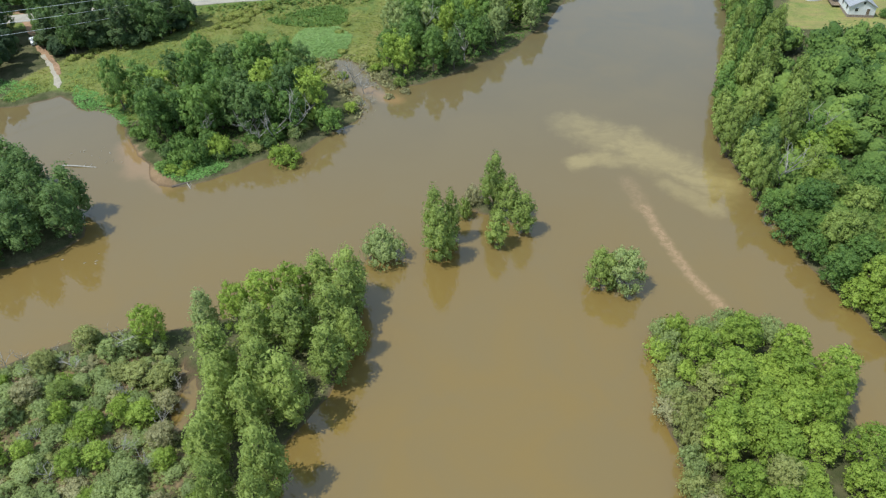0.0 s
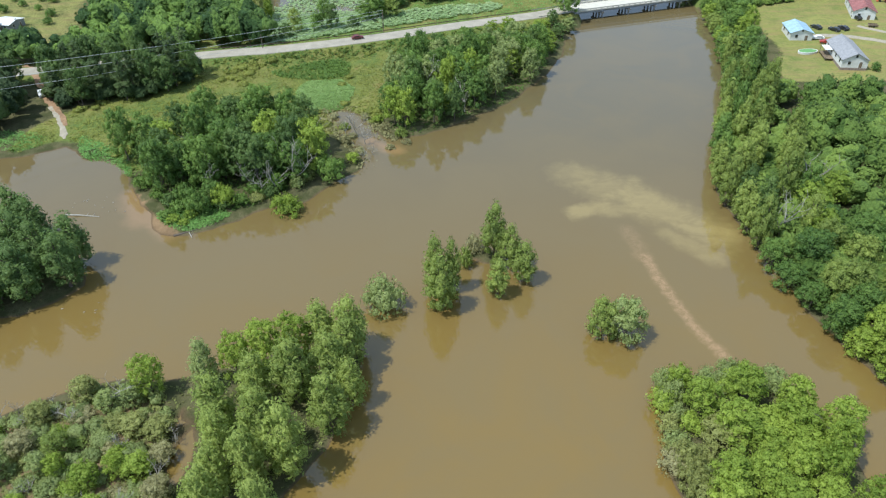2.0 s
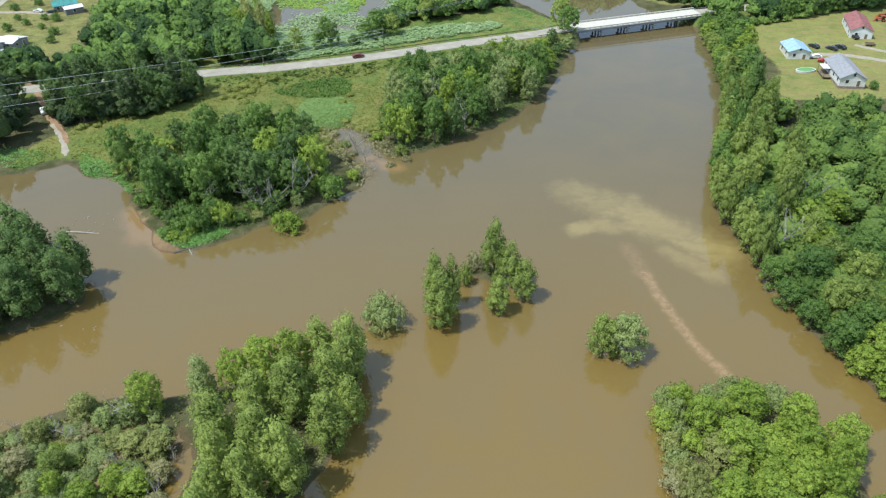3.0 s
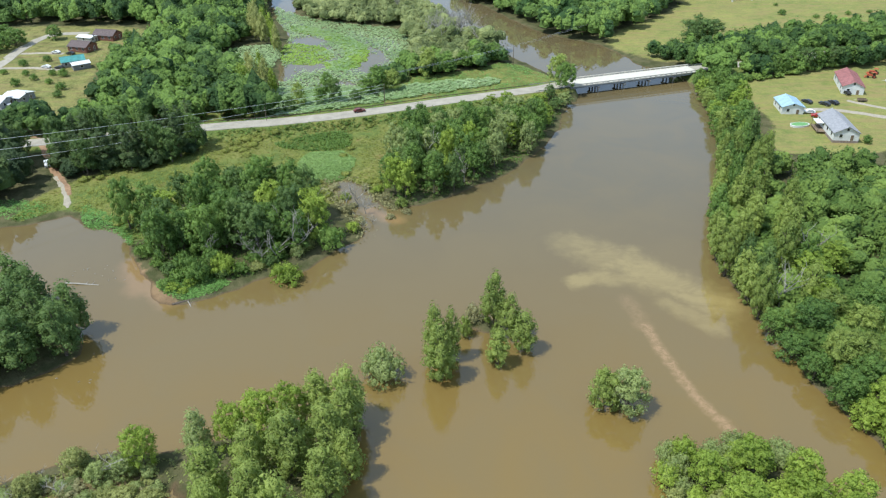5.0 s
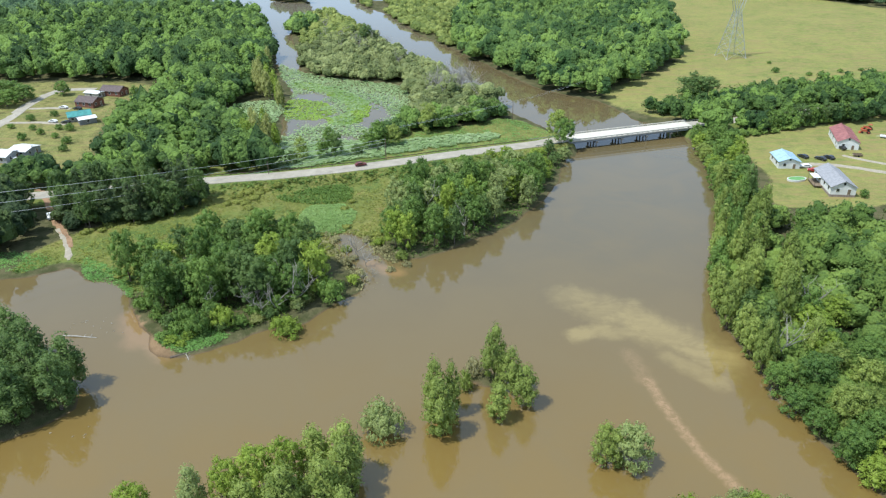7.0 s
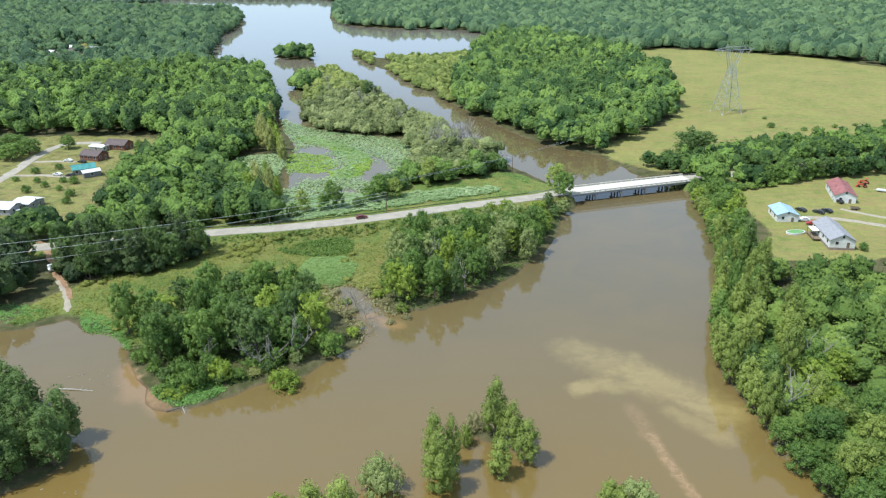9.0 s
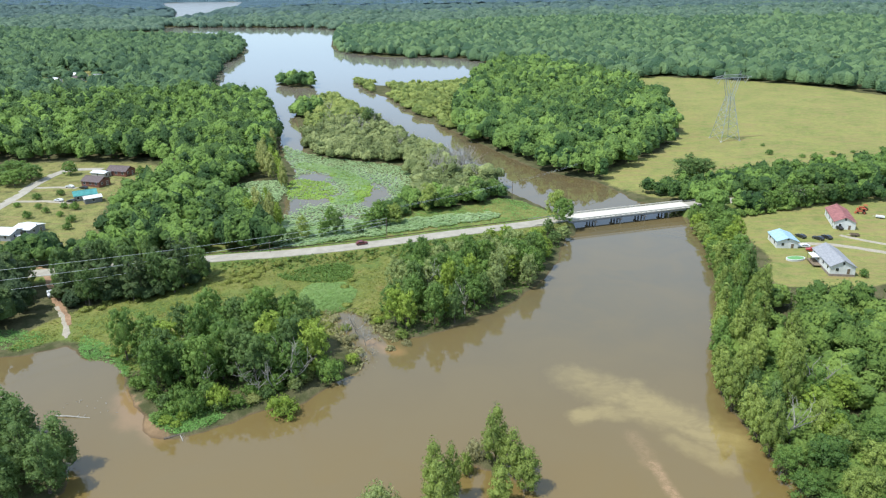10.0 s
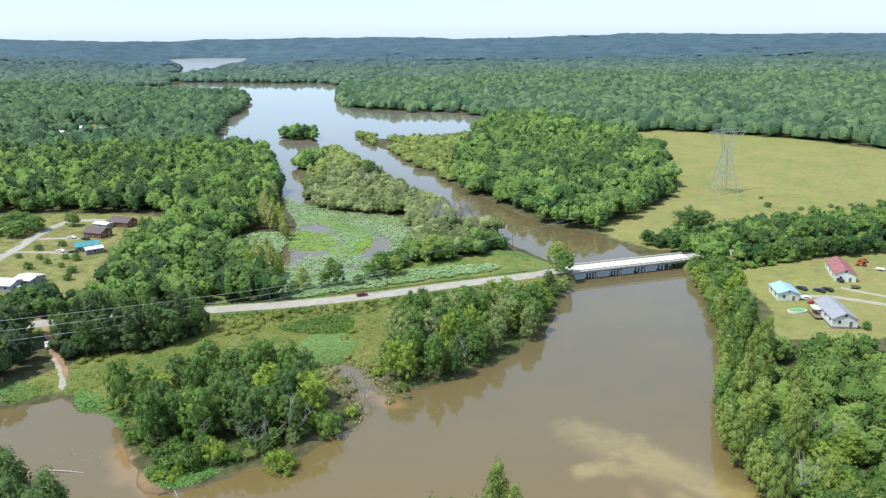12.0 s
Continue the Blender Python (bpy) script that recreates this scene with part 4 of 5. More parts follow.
woodland("pond_scrub", [smooth_line([(-60, 296), (-30, 300), (-5, 309), (20, 324), (32, 336), (15, 348), (-10, 332), (-30, 314), (-60, 308)])], 6.6, 57, "west", 6.5, "green scrub between the road verge and pond", 80, margin=-.5, lobes=10, leaf_size=.5)
woodland("trees_tip", [smooth_line([(-116, 560), (-108, 600), (-98, 590), (-100, 550)])], 7, 56, "mid", 11, "tall green clump on the island tip", 46, margin=.3)
woodland("woods_islet", [ISLET], 7.0, 47, "mid", 11, "clump of trees on an islet", 60, margin=.3)
# from here outward the blue haze of distance is in the leaf colour
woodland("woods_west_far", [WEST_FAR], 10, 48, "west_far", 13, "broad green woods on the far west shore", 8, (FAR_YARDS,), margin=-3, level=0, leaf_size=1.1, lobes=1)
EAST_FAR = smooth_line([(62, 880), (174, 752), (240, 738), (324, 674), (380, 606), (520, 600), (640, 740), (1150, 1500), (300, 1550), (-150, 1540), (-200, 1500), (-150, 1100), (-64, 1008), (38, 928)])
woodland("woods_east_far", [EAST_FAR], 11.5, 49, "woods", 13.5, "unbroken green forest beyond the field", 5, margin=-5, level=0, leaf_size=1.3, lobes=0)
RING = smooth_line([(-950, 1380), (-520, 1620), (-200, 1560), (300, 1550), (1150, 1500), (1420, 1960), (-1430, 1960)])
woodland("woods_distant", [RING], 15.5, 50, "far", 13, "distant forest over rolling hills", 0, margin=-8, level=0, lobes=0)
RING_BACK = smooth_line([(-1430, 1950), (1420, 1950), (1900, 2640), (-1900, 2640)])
woodland("woods_beyond", [RING_BACK], 23, 52, "farther", 13, "forest on the farther hills, blue haze in its leaf colour", 0, margin=-4, level=0, lobes=0)
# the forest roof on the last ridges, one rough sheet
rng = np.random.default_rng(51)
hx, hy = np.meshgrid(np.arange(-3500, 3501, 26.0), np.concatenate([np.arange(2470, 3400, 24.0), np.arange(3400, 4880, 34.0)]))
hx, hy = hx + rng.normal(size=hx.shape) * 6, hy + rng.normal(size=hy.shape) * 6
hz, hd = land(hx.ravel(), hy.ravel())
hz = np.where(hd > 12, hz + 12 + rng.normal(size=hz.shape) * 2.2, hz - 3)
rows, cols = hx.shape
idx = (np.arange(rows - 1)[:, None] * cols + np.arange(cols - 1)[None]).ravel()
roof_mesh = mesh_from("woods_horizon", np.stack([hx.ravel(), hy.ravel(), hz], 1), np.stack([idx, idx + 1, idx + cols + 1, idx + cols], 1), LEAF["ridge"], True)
tagged(new("woods_horizon", roof_mesh), "forested ridges at the horizon, blue haze in their colour", "woods", kind="stuff")

# ---- building tools ----
def part(name, bm, material, parent=None, label=""):
    """Link a bmesh as one mesh object under a thing or a part."""
    me = bpy.data.meshes.new(name)
    bm.normal_update()
    bm.to_mesh(me)
    bm.free()
    me.materials.append(material)
    ob = new(name, me)
    if parent:
        ob.parent = parent
    return tagged(ob, label)


def box(bm, x, y, z, sx, sy, sz, bevel=0.0):
    """A block centred on x, y with its base at z."""
    made = bmesh.ops.create_cube(bm, size=1, matrix=Matrix.LocRotScale((x, y, z + sz / 2), None, (sx, sy, sz)))
    if bevel:
        edges = {e for v in made["verts"] for e in v.link_edges}
        bmesh.ops.bevel(bm, geom=list(edges), offset=bevel, segments=2, affect="EDGES", profile=.6)
    return bm


def block(x, y, z, sx, sy, sz, bevel=0.0):
    return box(bmesh.new(), x, y, z, sx, sy, sz, bevel)


def prism(outline, x0, x1, bevel=0.0):
    """A side outline (y, z) drawn out from x0 to x1."""
    bm = bmesh.new()
    a = [bm.verts.new((x0, y, z)) for y, z in outline]
    b = [bm.verts.new((x1, y, z)) for y, z in outline]
    bm.faces.new(a[::-1])
    bm.faces.new(b)
    n = len(a)
    for i in range(n):
        bm.faces.new((a[i], a[(i + 1) % n], b[(i + 1) % n], b[i]))
    bmesh.ops.recalc_face_normals(bm, faces=bm.faces)
    if bevel:
        bmesh.ops.bevel(bm, geom=list(bm.edges), offset=bevel, segments=2, affect="EDGES")
    return bm


def tube(path, radius, sides=6):
    """A round bar along points."""
    bm = bmesh.new()
    rings = []
    pts = [Vector(p) for p in path]
    for i, p in enumerate(pts):
        d = (pts[min(i + 1, len(pts) - 1)] - pts[max(i - 1, 0)]).normalized()
        a = d.orthogonal().normalized()
        b = d.cross(a)
        r = radius[i] if isinstance(radius, (list, tuple)) else radius
        rings.append([bm.verts.new(p + (a * math.cos(6.2832 * s / sides) + b * math.sin(6.2832 * s / sides)) * r) for s in range(sides)])
    for r0, r1 in zip(rings, rings[1:]):
        for s in range(sides):
            bm.faces.new((r0[s], r0[(s + 1) % sides], r1[(s + 1) % sides], r1[s]))
    bm.faces.new(rings[0][::-1])
    bm.faces.new(rings[-1])
    return bm


def thing(name, x, y, z=None, turn=0.0, label="", category="", group="", kind=""):
    """An empty at a thing's base, to hold its parts."""
    ob = new(name)
    ob.matrix_basis = pose(x, y, float(land(x, y)[0][0]) if z is None else z, 0, 0, turn)
    return tagged(ob, label, category, group, kind)


ASPHALT = worn("asphalt", (.39, .35, .285), 0.9, scale=.25, amount=.16)
CONCRETE = worn("concrete", (.62, .60, .55), 0.85, scale=.6, amount=.14)
PALE_CONCRETE = worn("deck_concrete", (.60, .56, .48), 0.85, scale=.5, amount=.10)
DARK_CONCRETE = worn("stained_concrete", (.30, .29, .27), 0.9, scale=.8, amount=.3)
# girders: the bluish light under the deck is put into their colour
GIRDER = worn("shade_blue_girder", (.36, .39, .44), 0.6, scale=.7, amount=.2)
GALVANISED = worn("galvanised_steel", (.58, .59, .58), 0.5, 0.6, scale=2, amount=.15)
POLEWOOD = worn("pole_wood", (.20, .15, .11), 0.9, scale=3, amount=.3)
WIRE = worn("wire", (.62, .63, .62), 0.5, 0.5, scale=3, amount=.1)
SIDING = worn("white_siding", (.74, .74, .72), 0.7, scale=.8, amount=.10)
BRICKWORK = worn("red_brick", (.27, .12, .085), 0.9, scale=2.5, amount=.3)
BLOCKWORK = worn("foundation_brick", (.36, .29, .25), 0.9, scale=2.5, amount=.3)
GREY_SHINGLE = worn("grey_shingle", (.34, .34, .36), 0.9, scale=1.4, amount=.2)
BROWN_SHINGLE = worn("brown_shingle", (.16, .125, .12), 0.9, scale=1.4, amount=.25)
BLUE_TIN = worn("blue_tin_roof", (.42, .58, .70), 0.5, .1, scale=.8, amount=.16)
RED_TIN = worn("red_tin_roof", (.40, .17, .16), 0.6, .1, scale=.6, amount=.25)
TEAL_TIN = worn("teal_tin_roof", (.10, .33, .31), 0.5, .1, scale=.6, amount=.25)
WHITE_TIN = worn("white_tin_roof", (.82, .82, .82), 0.5, .1, scale=.6, amount=.08)
DARK_GLASS = worn("window_glass", (.03, .035, .04), 0.12, spec=.6, scale=2, amount=.1)
DECKWOOD = worn("deck_wood", (.25, .19, .13), 0.85, scale=2, amount=.3)
DRIVE = worn("gravel_drive", (.40, .35, .27), 0.95, scale=.8, amount=.18)
RUBBER = worn("tyre_rubber", (.025, .025, .025), 0.85, scale=4, amount=.2)
CHROME = worn("wheel_rim", (.5, .5, .5), 0.35, .8, scale=4, amount=.2)
BLACK_PAINT = worn("black_car_paint", (.035, .036, .040), 0.25, spec=.6, scale=1, amount=.1)
RED_PAINT = worn("red_car_paint", (.42, .05, .04), 0.3, spec=.6, scale=1, amount=.15)
MAROON_PAINT = worn("maroon_car_paint", (.17, .035, .035), 0.3, spec=.6, scale=1, amount=.15)
WHITE_PAINT = worn("white_car_paint", (.78, .78, .78), 0.3, spec=.6, scale=1, amount=.08)
LAMP_GLASS = worn("lamp_glass", (.75, .72, .65), 0.15, spec=.6, scale=3, amount=.1)
POOL_GREEN = worn("green_cover", (.17, .36, .12), 0.6, scale=2, amount=.2)
ORANGE_PAINT = worn("orange_machine_paint", (.50, .12, .06), 0.5, scale=2, amount=.25)

# ---- road and bridge ----
DECK_Z = 3.95


def road_height(x):
    """The carriageway climbs a little to the bridge deck."""
    return 3.52 + (DECK_Z - 3.52) * float(ease(38, 53, np.array(x)) * ease(124, 109, np.array(x)))


def strip(name, line, wide, height, material, thick=0.25, ragged=0.0):
    """A slab along a line of the plan."""
    bm = bmesh.new()
    rows = []
    for i, p in enumerate(line):
        d = line[min(i + 1, len(line) - 1)] - line[max(i - 1, 0)]
        n = np.array([-d[1], d[0]]) / np.hypot(*d)
        z = height(p[0], p[1])
        half = wide * (1 + ragged * math.sin(i * 2.1) * math.cos(i * .77 + .4)) * (1 if not ragged else min(1, .35 + .3 * (len(line) - 1 - i)))
        rows.append([bm.verts.new((p[0] + n[0] * o, p[1] + n[1] * o, z + dz)) for o, dz in ((half + .1, -thick), (half, 0), (0, .06), (-half, 0), (-half - .1, -thick))])
    for a, b in zip(rows, rows[1:]):
        for j in range(4):
            bm.faces.new((a[j], a[j + 1], b[j + 1], b[j]))
    bmesh.ops.recalc_face_normals(bm, faces=bm.faces)
    return part(name, bm, material)


fine_road = smooth_line([tuple(p) for p in ROAD if -700 < p[0] < 800], False, 5)
west_road = np.array([p for p in fine_road if p[0] <= 53.5])
east_road = np.array([p for p in fine_road if p[0] >= 108.5])
tagged(strip("road", west_road, 3.45, lambda x, y: road_height(x), ASPHALT), "pale weathered two-lane asphalt road on a low embankment", "road", kind="structure")
tagged(strip("road", east_road, 3.45, lambda x, y: road_height(x), ASPHALT), "pale weathered two-lane asphalt road beyond the bridge", "road", kind="structure")

BRIDGE_A, BRIDGE_B = Vector((52.5, 289.8, 0)), Vector((109.5, 307.2, 0))
span_len = (BRIDGE_B - BRIDGE_A).length
bridge_turn = math.degrees(math.atan2(BRIDGE_B.y - BRIDGE_A.y, BRIDGE_B.x - BRIDGE_A.x))
bridge = thing("bridge", *((BRIDGE_A + BRIDGE_B) / 2).xy, 0, bridge_turn, "low white concrete road bridge across the narrows", "bridge")
part("deck", block(0, 0, DECK_Z - .35, span_len, 8.8, .35, .04), PALE_CONCRETE, bridge)
for side in (-1, 1):
    rail = part("parapet", block(0, side * 4.2, DECK_Z + .36, span_len, .3, .4, .03), PALE_CONCRETE, bridge, "pale concrete rail on short posts")
    for i in range(24):
        part("post", block(-span_len / 2 + (i + .5) * span_len / 24, side * 4.2, DECK_Z, .45, .3, .38), PALE_CONCRETE, rail)
for j in range(5):
    part("girder", block(0, -3.5 + j * 1.75, DECK_Z - 1.35, span_len - .6, .42, 1.0), GIRDER, bridge, "girder with the bluish under-deck shade in its colour" if j == 0 else "")
for i in range(4):
    bx = -span_len / 2 + (i + 1) * span_len / 5
    bent = part("bent_cap", block(bx, 0, DECK_Z - 2.0, 1.0, 9.0, .62, .05), DARK_CONCRETE, bridge, "stained concrete cap on round piles")
    for j in range(4):
        part("pile", tube([(bx, -3.6 + j * 2.4, -3), (bx, -3.6 + j * 2.4, DECK_Z - 1.95)], .32, 10), DARK_CONCRETE, bent)
for s in (-1, 1):
    part("abutment", block(s * (span_len / 2 + .4), 0, -1.5, 1.4, 10, DECK_Z + 1.1, .05), DARK_CONCRETE, bridge)
# guard rails on the approaches
for k, (x0, y0, x1, y1) in enumerate(((38, 280.3, 51, 284.9), (36, 288.6, 50, 293.5), (111, 303.2, 124, 307.2), (108, 311.5, 121, 315.2))):
    turn = math.degrees(math.atan2(y1 - y0, x1 - x0))
    n = math.hypot(x1 - x0, y1 - y0)
    rail = thing("guard_rail", (x0 + x1) / 2, (y0 + y1) / 2, 3.45, turn, "dull steel guard rail beside the bridge approach", "guard rail", "guard rails")
    part("beam", prism([(-.04, .45), (.04, .5), (-.02, .6), (.04, .7), (-.04, .75)], -n / 2, n / 2), GALVANISED, rail)
    for i in range(5):
        part("post", block(-n / 2 + (i + .5) * n / 5, .1, -.5, .12, .12, 1.2), POLEWOOD, rail)

# the long guard rail on the pond side of the road
shoulder = [(-97, 250.6), (-60, 257.4), (-29, 266), (4, 278), (36, 288.6)]
for (x0, y0), (x1, y1) in zip(shoulder, shoulder[1:]):
    turn, n = math.degrees(math.atan2(y1 - y0, x1 - x0)), math.hypot(x1 - x0, y1 - y0)
    rail = thing("guard_rail", (x0 + x1) / 2, (y0 + y1) / 2, 3.3, turn, "weathered dark guard rail along the road shoulder", "guard rail", "guard rails")
    part("beam", prism([(-.04, .45), (.04, .5), (-.02, .6), (.04, .7), (-.04, .75)], -n / 2, n / 2), POLEWOOD, rail)
    for i in range(int(n / 4)):
        part("post", block(-n / 2 + (i + .5) * n / int(n / 4), .1, -.6, .14, .14, 1.3), POLEWOOD, rail)

# ---- power lines ----
def catenary(a, b, sag, n=14):
    a, b = Vector(a), Vector(b)
    return [a.lerp(b, i / n) - Vector((0, 0, sag * 4 * (i / n) * (1 - i / n))) for i in range(n + 1)]


POLES = [(-22.2, 268.0, 8.9), (-176.0, 176.4, 23.0)]
CABLES = ((-.2, 23.4, 8.4, 2.0), (.2, 20.0, 7.2, 2.8), (0, 16.5, 6.0, 3.4))  # offset, height above the water, height on the first, short pole, sag
for i, (x, y, h) in enumerate(POLES):
    base_z = float(land(x, y)[0][0])
    pole = thing("utility_pole", x, y, base_z, 22, "weathered wooden utility pole with short arms", "utility pole", "poles of the power line")
    part("pole", tube([(0, 0, -1), (0, 0, h * .5), (0, 0, h)], [.17, .15, .12], 8), POLEWOOD, pole)
    for o, z, z0, sag in CABLES:
        zz = z0 if i == 0 else z - base_z
        arm = part("arm", block(0, o, zz - .12, .12, .9, .12, .01), POLEWOOD, pole)
        part("insulator", tube([(0, o, zz), (0, o, zz + .12), (0, o, zz + .22)], [.06, .1, .04], 8), CONCRETE, arm)
small = thing("utility_pole", -65.4, 253.8, None, 0, "short wooden service pole on the road shoulder", "utility pole")
part("pole", tube([(0, 0, -1), (0, 0, 2.5), (0, 0, 5.2)], [.14, .12, .1], 8), POLEWOOD, small)
yard = thing("yard_lamp_pole", 186, 319, None, 0, "slim wooden yard pole with a pale lamp head", "lamp post")
part("pole", tube([(0, 0, -.5), (0, 0, 4), (0, 0, 8)], [.14, .12, .1], 8), POLEWOOD, yard)
part("lamp_head", block(.4, 0, 7.6, .9, .3, .18, .05), WHITE_PAINT, yard)
for i, ((x0, y0, h0), (x1, y1, h1)) in enumerate(zip(POLES, POLES[1:])):
    for o, z, z0, sag in CABLES:
        za = z0 + float(land(x0, y0)[0][0]) if i == 0 else z
        wire = part("power_line", tube(catenary((x0, y0 + o, za + .1), (x1, y1 + o, z + .1), sag), .05, 5), WIRE)
        tagged(wire, "thin grey cable strung between poles", "cable", "cables of the power line")

CROSSING = [(-72.0, 262.5, 8.5), (33.0, 327.0, 9.0), (104.0, 398.0, 9.5)]
for x, y, h in CROSSING:
    pole = thing("utility_pole", x, y, None, 38, "slim wooden pole of the river crossing line", "utility pole", "poles of the crossing line")
    part("pole", tube([(0, 0, -1), (0, 0, h * .5), (0, 0, h)], [.15, .13, .1], 8), POLEWOOD, pole)
    part("crossarm", block(0, 0, h - .5, .12, 1.8, .12, .01), POLEWOOD, pole)
for (x0, y0, h0), (x1, y1, h1) in zip(CROSSING, CROSSING[1:]):
    for o in (-.7, .7):
        za, zb = float(land(x0, y0)[0][0]) + h0 - .38, float(land(x1, y1)[0][0]) + h1 - .38
        wire = part("power_line", tube(catenary((x0 - o * .6, y0 + o * .8, za), (x1 - o * .6, y1 + o * .8, zb), 1.2), .035, 5), WIRE)
        tagged(wire, "thin grey cable strung across the narrows", "cable", "cables of the crossing line")

# ---- transmission tower in the field ----
def lattice_tower(x, y, turn):
    t = thing("transmission_tower", x, y, None, turn, "tall grey steel lattice transmission tower in the field", "pylon")

    def bar(a, b, r=.11):
        return tube([a, b], r, 4)

    def joined(bars):
        bm = bmesh.new()
        for a, b, r in bars:
            one = bar(a, b, r)
            me = bpy.data.meshes.new("bar")
            one.to_mesh(me)
            one.free()
            bm.from_mesh(me)
            bpy.data.meshes.remove(me)
        return bm

    foot, waist, wz, top = 6.6, 1.7, 27.0, 38.5
    for sx in (-1, 1):
        for sy in (-1, 1):
            part("leg", joined([((sx * foot, sy * foot, -.4), (sx * waist, sy * waist, wz), .2)]), GALVANISED, t)
            part("footing", tube([(sx * foot, sy * foot, -.6), (sx * foot, sy * foot, .35)], .45, 8), CONCRETE, t)
    half = lambda z: foot + (waist - foot) * z / wz
    levels = [0, 5.5, 10.5, 15, 19, 22.3, 25, 27]
    for ax in (0, 1):
        for s in (-1, 1):
            bars = []
            for z0, z1 in zip(levels, levels[1:]):
                h0, h1 = half(z0), half(z1)
                p = lambda u, z, h: (u * h, s * h, z) if ax == 0 else (s * h, u * h, z)
                bars += [(p(-1, z0, h0), p(1, z1, h1), .09), (p(1, z0, h0), p(-1, z1, h1), .09), (p(-1, z1, h1), p(1, z1, h1), .08)]
            part("bracing", joined(bars), GALVANISED, t)
    for s in (-1, 1):
        bars = []
        for sy in (-1, 1):
            bars += [((s * waist, sy * waist, wz), (s * 5.4, sy * .9, top), .15), ((s * waist * .1, sy * waist, wz), (s * 3.6, sy * .9, top), .12)]
            for k in range(4):
                u0, u1 = k / 4, (k + 1) / 4
                bars.append(((s * (waist + (5.4 - waist) * u0), sy * (waist + (.9 - waist) * u0), wz + (top - wz) * u0),
                             (s * (waist * .1 + 3.4 * u1), sy * (waist + (.9 - waist) * u1), wz + (top - wz) * u1), .07))
        part("upper_arm", joined(bars), GALVANISED, t)
    bars = []
    for sy in (-.9, .9):
        bars += [((-13.5, 0, top + .3), (-9, sy, top), .12), ((-9, sy, top), (9, sy, top), .13), ((9, sy, top), (13.5, 0, top + .3), .12), ((-13.5, 0, top + .5), (-5, sy, top + 1.9), .1),
                 ((-5, sy, top + 1.9), (5, sy, top + 1.9), .11), ((5, sy, top + 1.9), (13.5, 0, top + .5), .1)]
        for k in range(-12, 12, 2):
            bars.append(((k, sy * min(1, (13.5 - abs(k)) / 4.5), top), (k + 1, sy * min(1, (13.5 - abs(k + 1)) / 4.5), top + min(1.9, .5 + (13.5 - abs(k + 1)) * .17)), .07))
    part("crossarm", joined(bars), GALVANISED, t)
    for o in (-9.5, 0, 9.5):
        part("insulator_string", joined([((o - 1.9, 0, top), (o, 0, top - 3.4), .12), ((o + 1.9, 0, top), (o, 0, top - 3.4), .12)]), GALVANISED, t, "pale V-shaped insulator string")
    for o in (-5.4, 5.4):
        part("peak", joined([((o - .6, 0, top + 1.8), (o, 0, top + 4.0), .09), ((o + .6, 0, top + 1.8), (o, 0, top + 4.0), .09)]), GALVANISED, t)
    return t


lattice_tower(180, 452, 12)

# ---- houses ----
def house(x, y, turn, length, width, wall, rise, walls, roof, label, category="house", base=.0, base_mat=None, windows=3, over=.4, group=""):
    """A gabled building along its own y axis: walls, two roof slopes, gables, windows and a door."""
    z = float(land(x, y)[0][0]) - .15
    h = thing("house" if category == "house" else category.replace(" ", "_"), x, y, z, turn, label, category, group)
    hw, hl = width / 2, length / 2
    if base:
        part("foundation", block(0, 0, -.4, width + .06, length + .06, base + .4, .02), base_mat, h)
    body = bmesh.new()
    outline = [(-hw, base), (hw, base), (hw, base + wall), (0, base + wall + rise - .08), (-hw, base + wall)]
    front = [body.verts.new((px, -hl, pz)) for px, pz in outline]
    back = [body.verts.new((px, hl, pz)) for px, pz in outline]
    body.faces.new(front)
    body.faces.new(back[::-1])
    for i in range(5):
        body.faces.new((front[(i + 1) % 5], front[i], back[i], back[(i + 1) % 5]))
    wall_part = part("wall", body, walls, h)
    pitch = math.atan2(rise, hw)
    for s in (-1, 1):
        bm = bmesh.new()
        e, t = over, .16
        pts = [(s * (hw + e * math.cos(pitch)), base + wall - e * math.sin(pitch)), (0, base + wall + rise), (0, base + wall + rise + t), (s * (hw + e * math.cos(pitch)), base + wall - e * math.sin(pitch) + t)]
        a = [bm.verts.new((px, -hl - e, pz)) for px, pz in pts]
        b = [bm.verts.new((px, hl + e, pz)) for px, pz in pts]
        bm.faces.new(a)
        bm.faces.new(b[::-1])
        for i in range(4):
            bm.faces.new((a[i], a[(i + 1) % 4], b[(i + 1) % 4], b[i]))
        bmesh.ops.recalc_face_normals(bm, faces=bm.faces)
        slope = part("roof_slope", bm, roof, h)
        for k in range(int(length / 1.2)):
            yy = -hl + (k + .5) * length / int(length / 1.2)
            rib = tube([(pts[3][0], yy, pts[3][1] + .01), (pts[2][0], yy, pts[2][1] + .01)], .05, 4)
            if roof not in (GREY_SHINGLE, BROWN_SHINGLE):
                part("rib", rib, roof, slope)
            else:
                rib.free()
    part("ridge_cap", tube([(0, -hl - over, base + wall + rise + .15), (0, hl + over, base + wall + rise + .15)], .12, 6), roof, h)

    def opening(px, py, pz, sx, sz, name, along):
        frame_box = block(px, py, pz, .12 if along else sx + .2, sx + .2 if along else .12, sz + .2, .01)
        ob = part(name, frame_box, WHITE_TIN, h)
        part("pane" if name == "window" else "door_leaf", block(px, py, pz + .1, .16 if along else sx, sx if along else .16, sz), DARK_GLASS if name == "window" else DECKWOOD, ob)

    for s in (-1, 1):
        for k in range(windows):
            opening(s * hw, -hl + (k + .5) * length / windows, base + wall * .38, 1.1, 1.2, "window", True)
    opening(-hw * .45, -hl, base + wall * .38, 1.0, 1.1, "window", False)
    opening(hw * .45, -hl, base, 1.0, 2.0, "door", False)
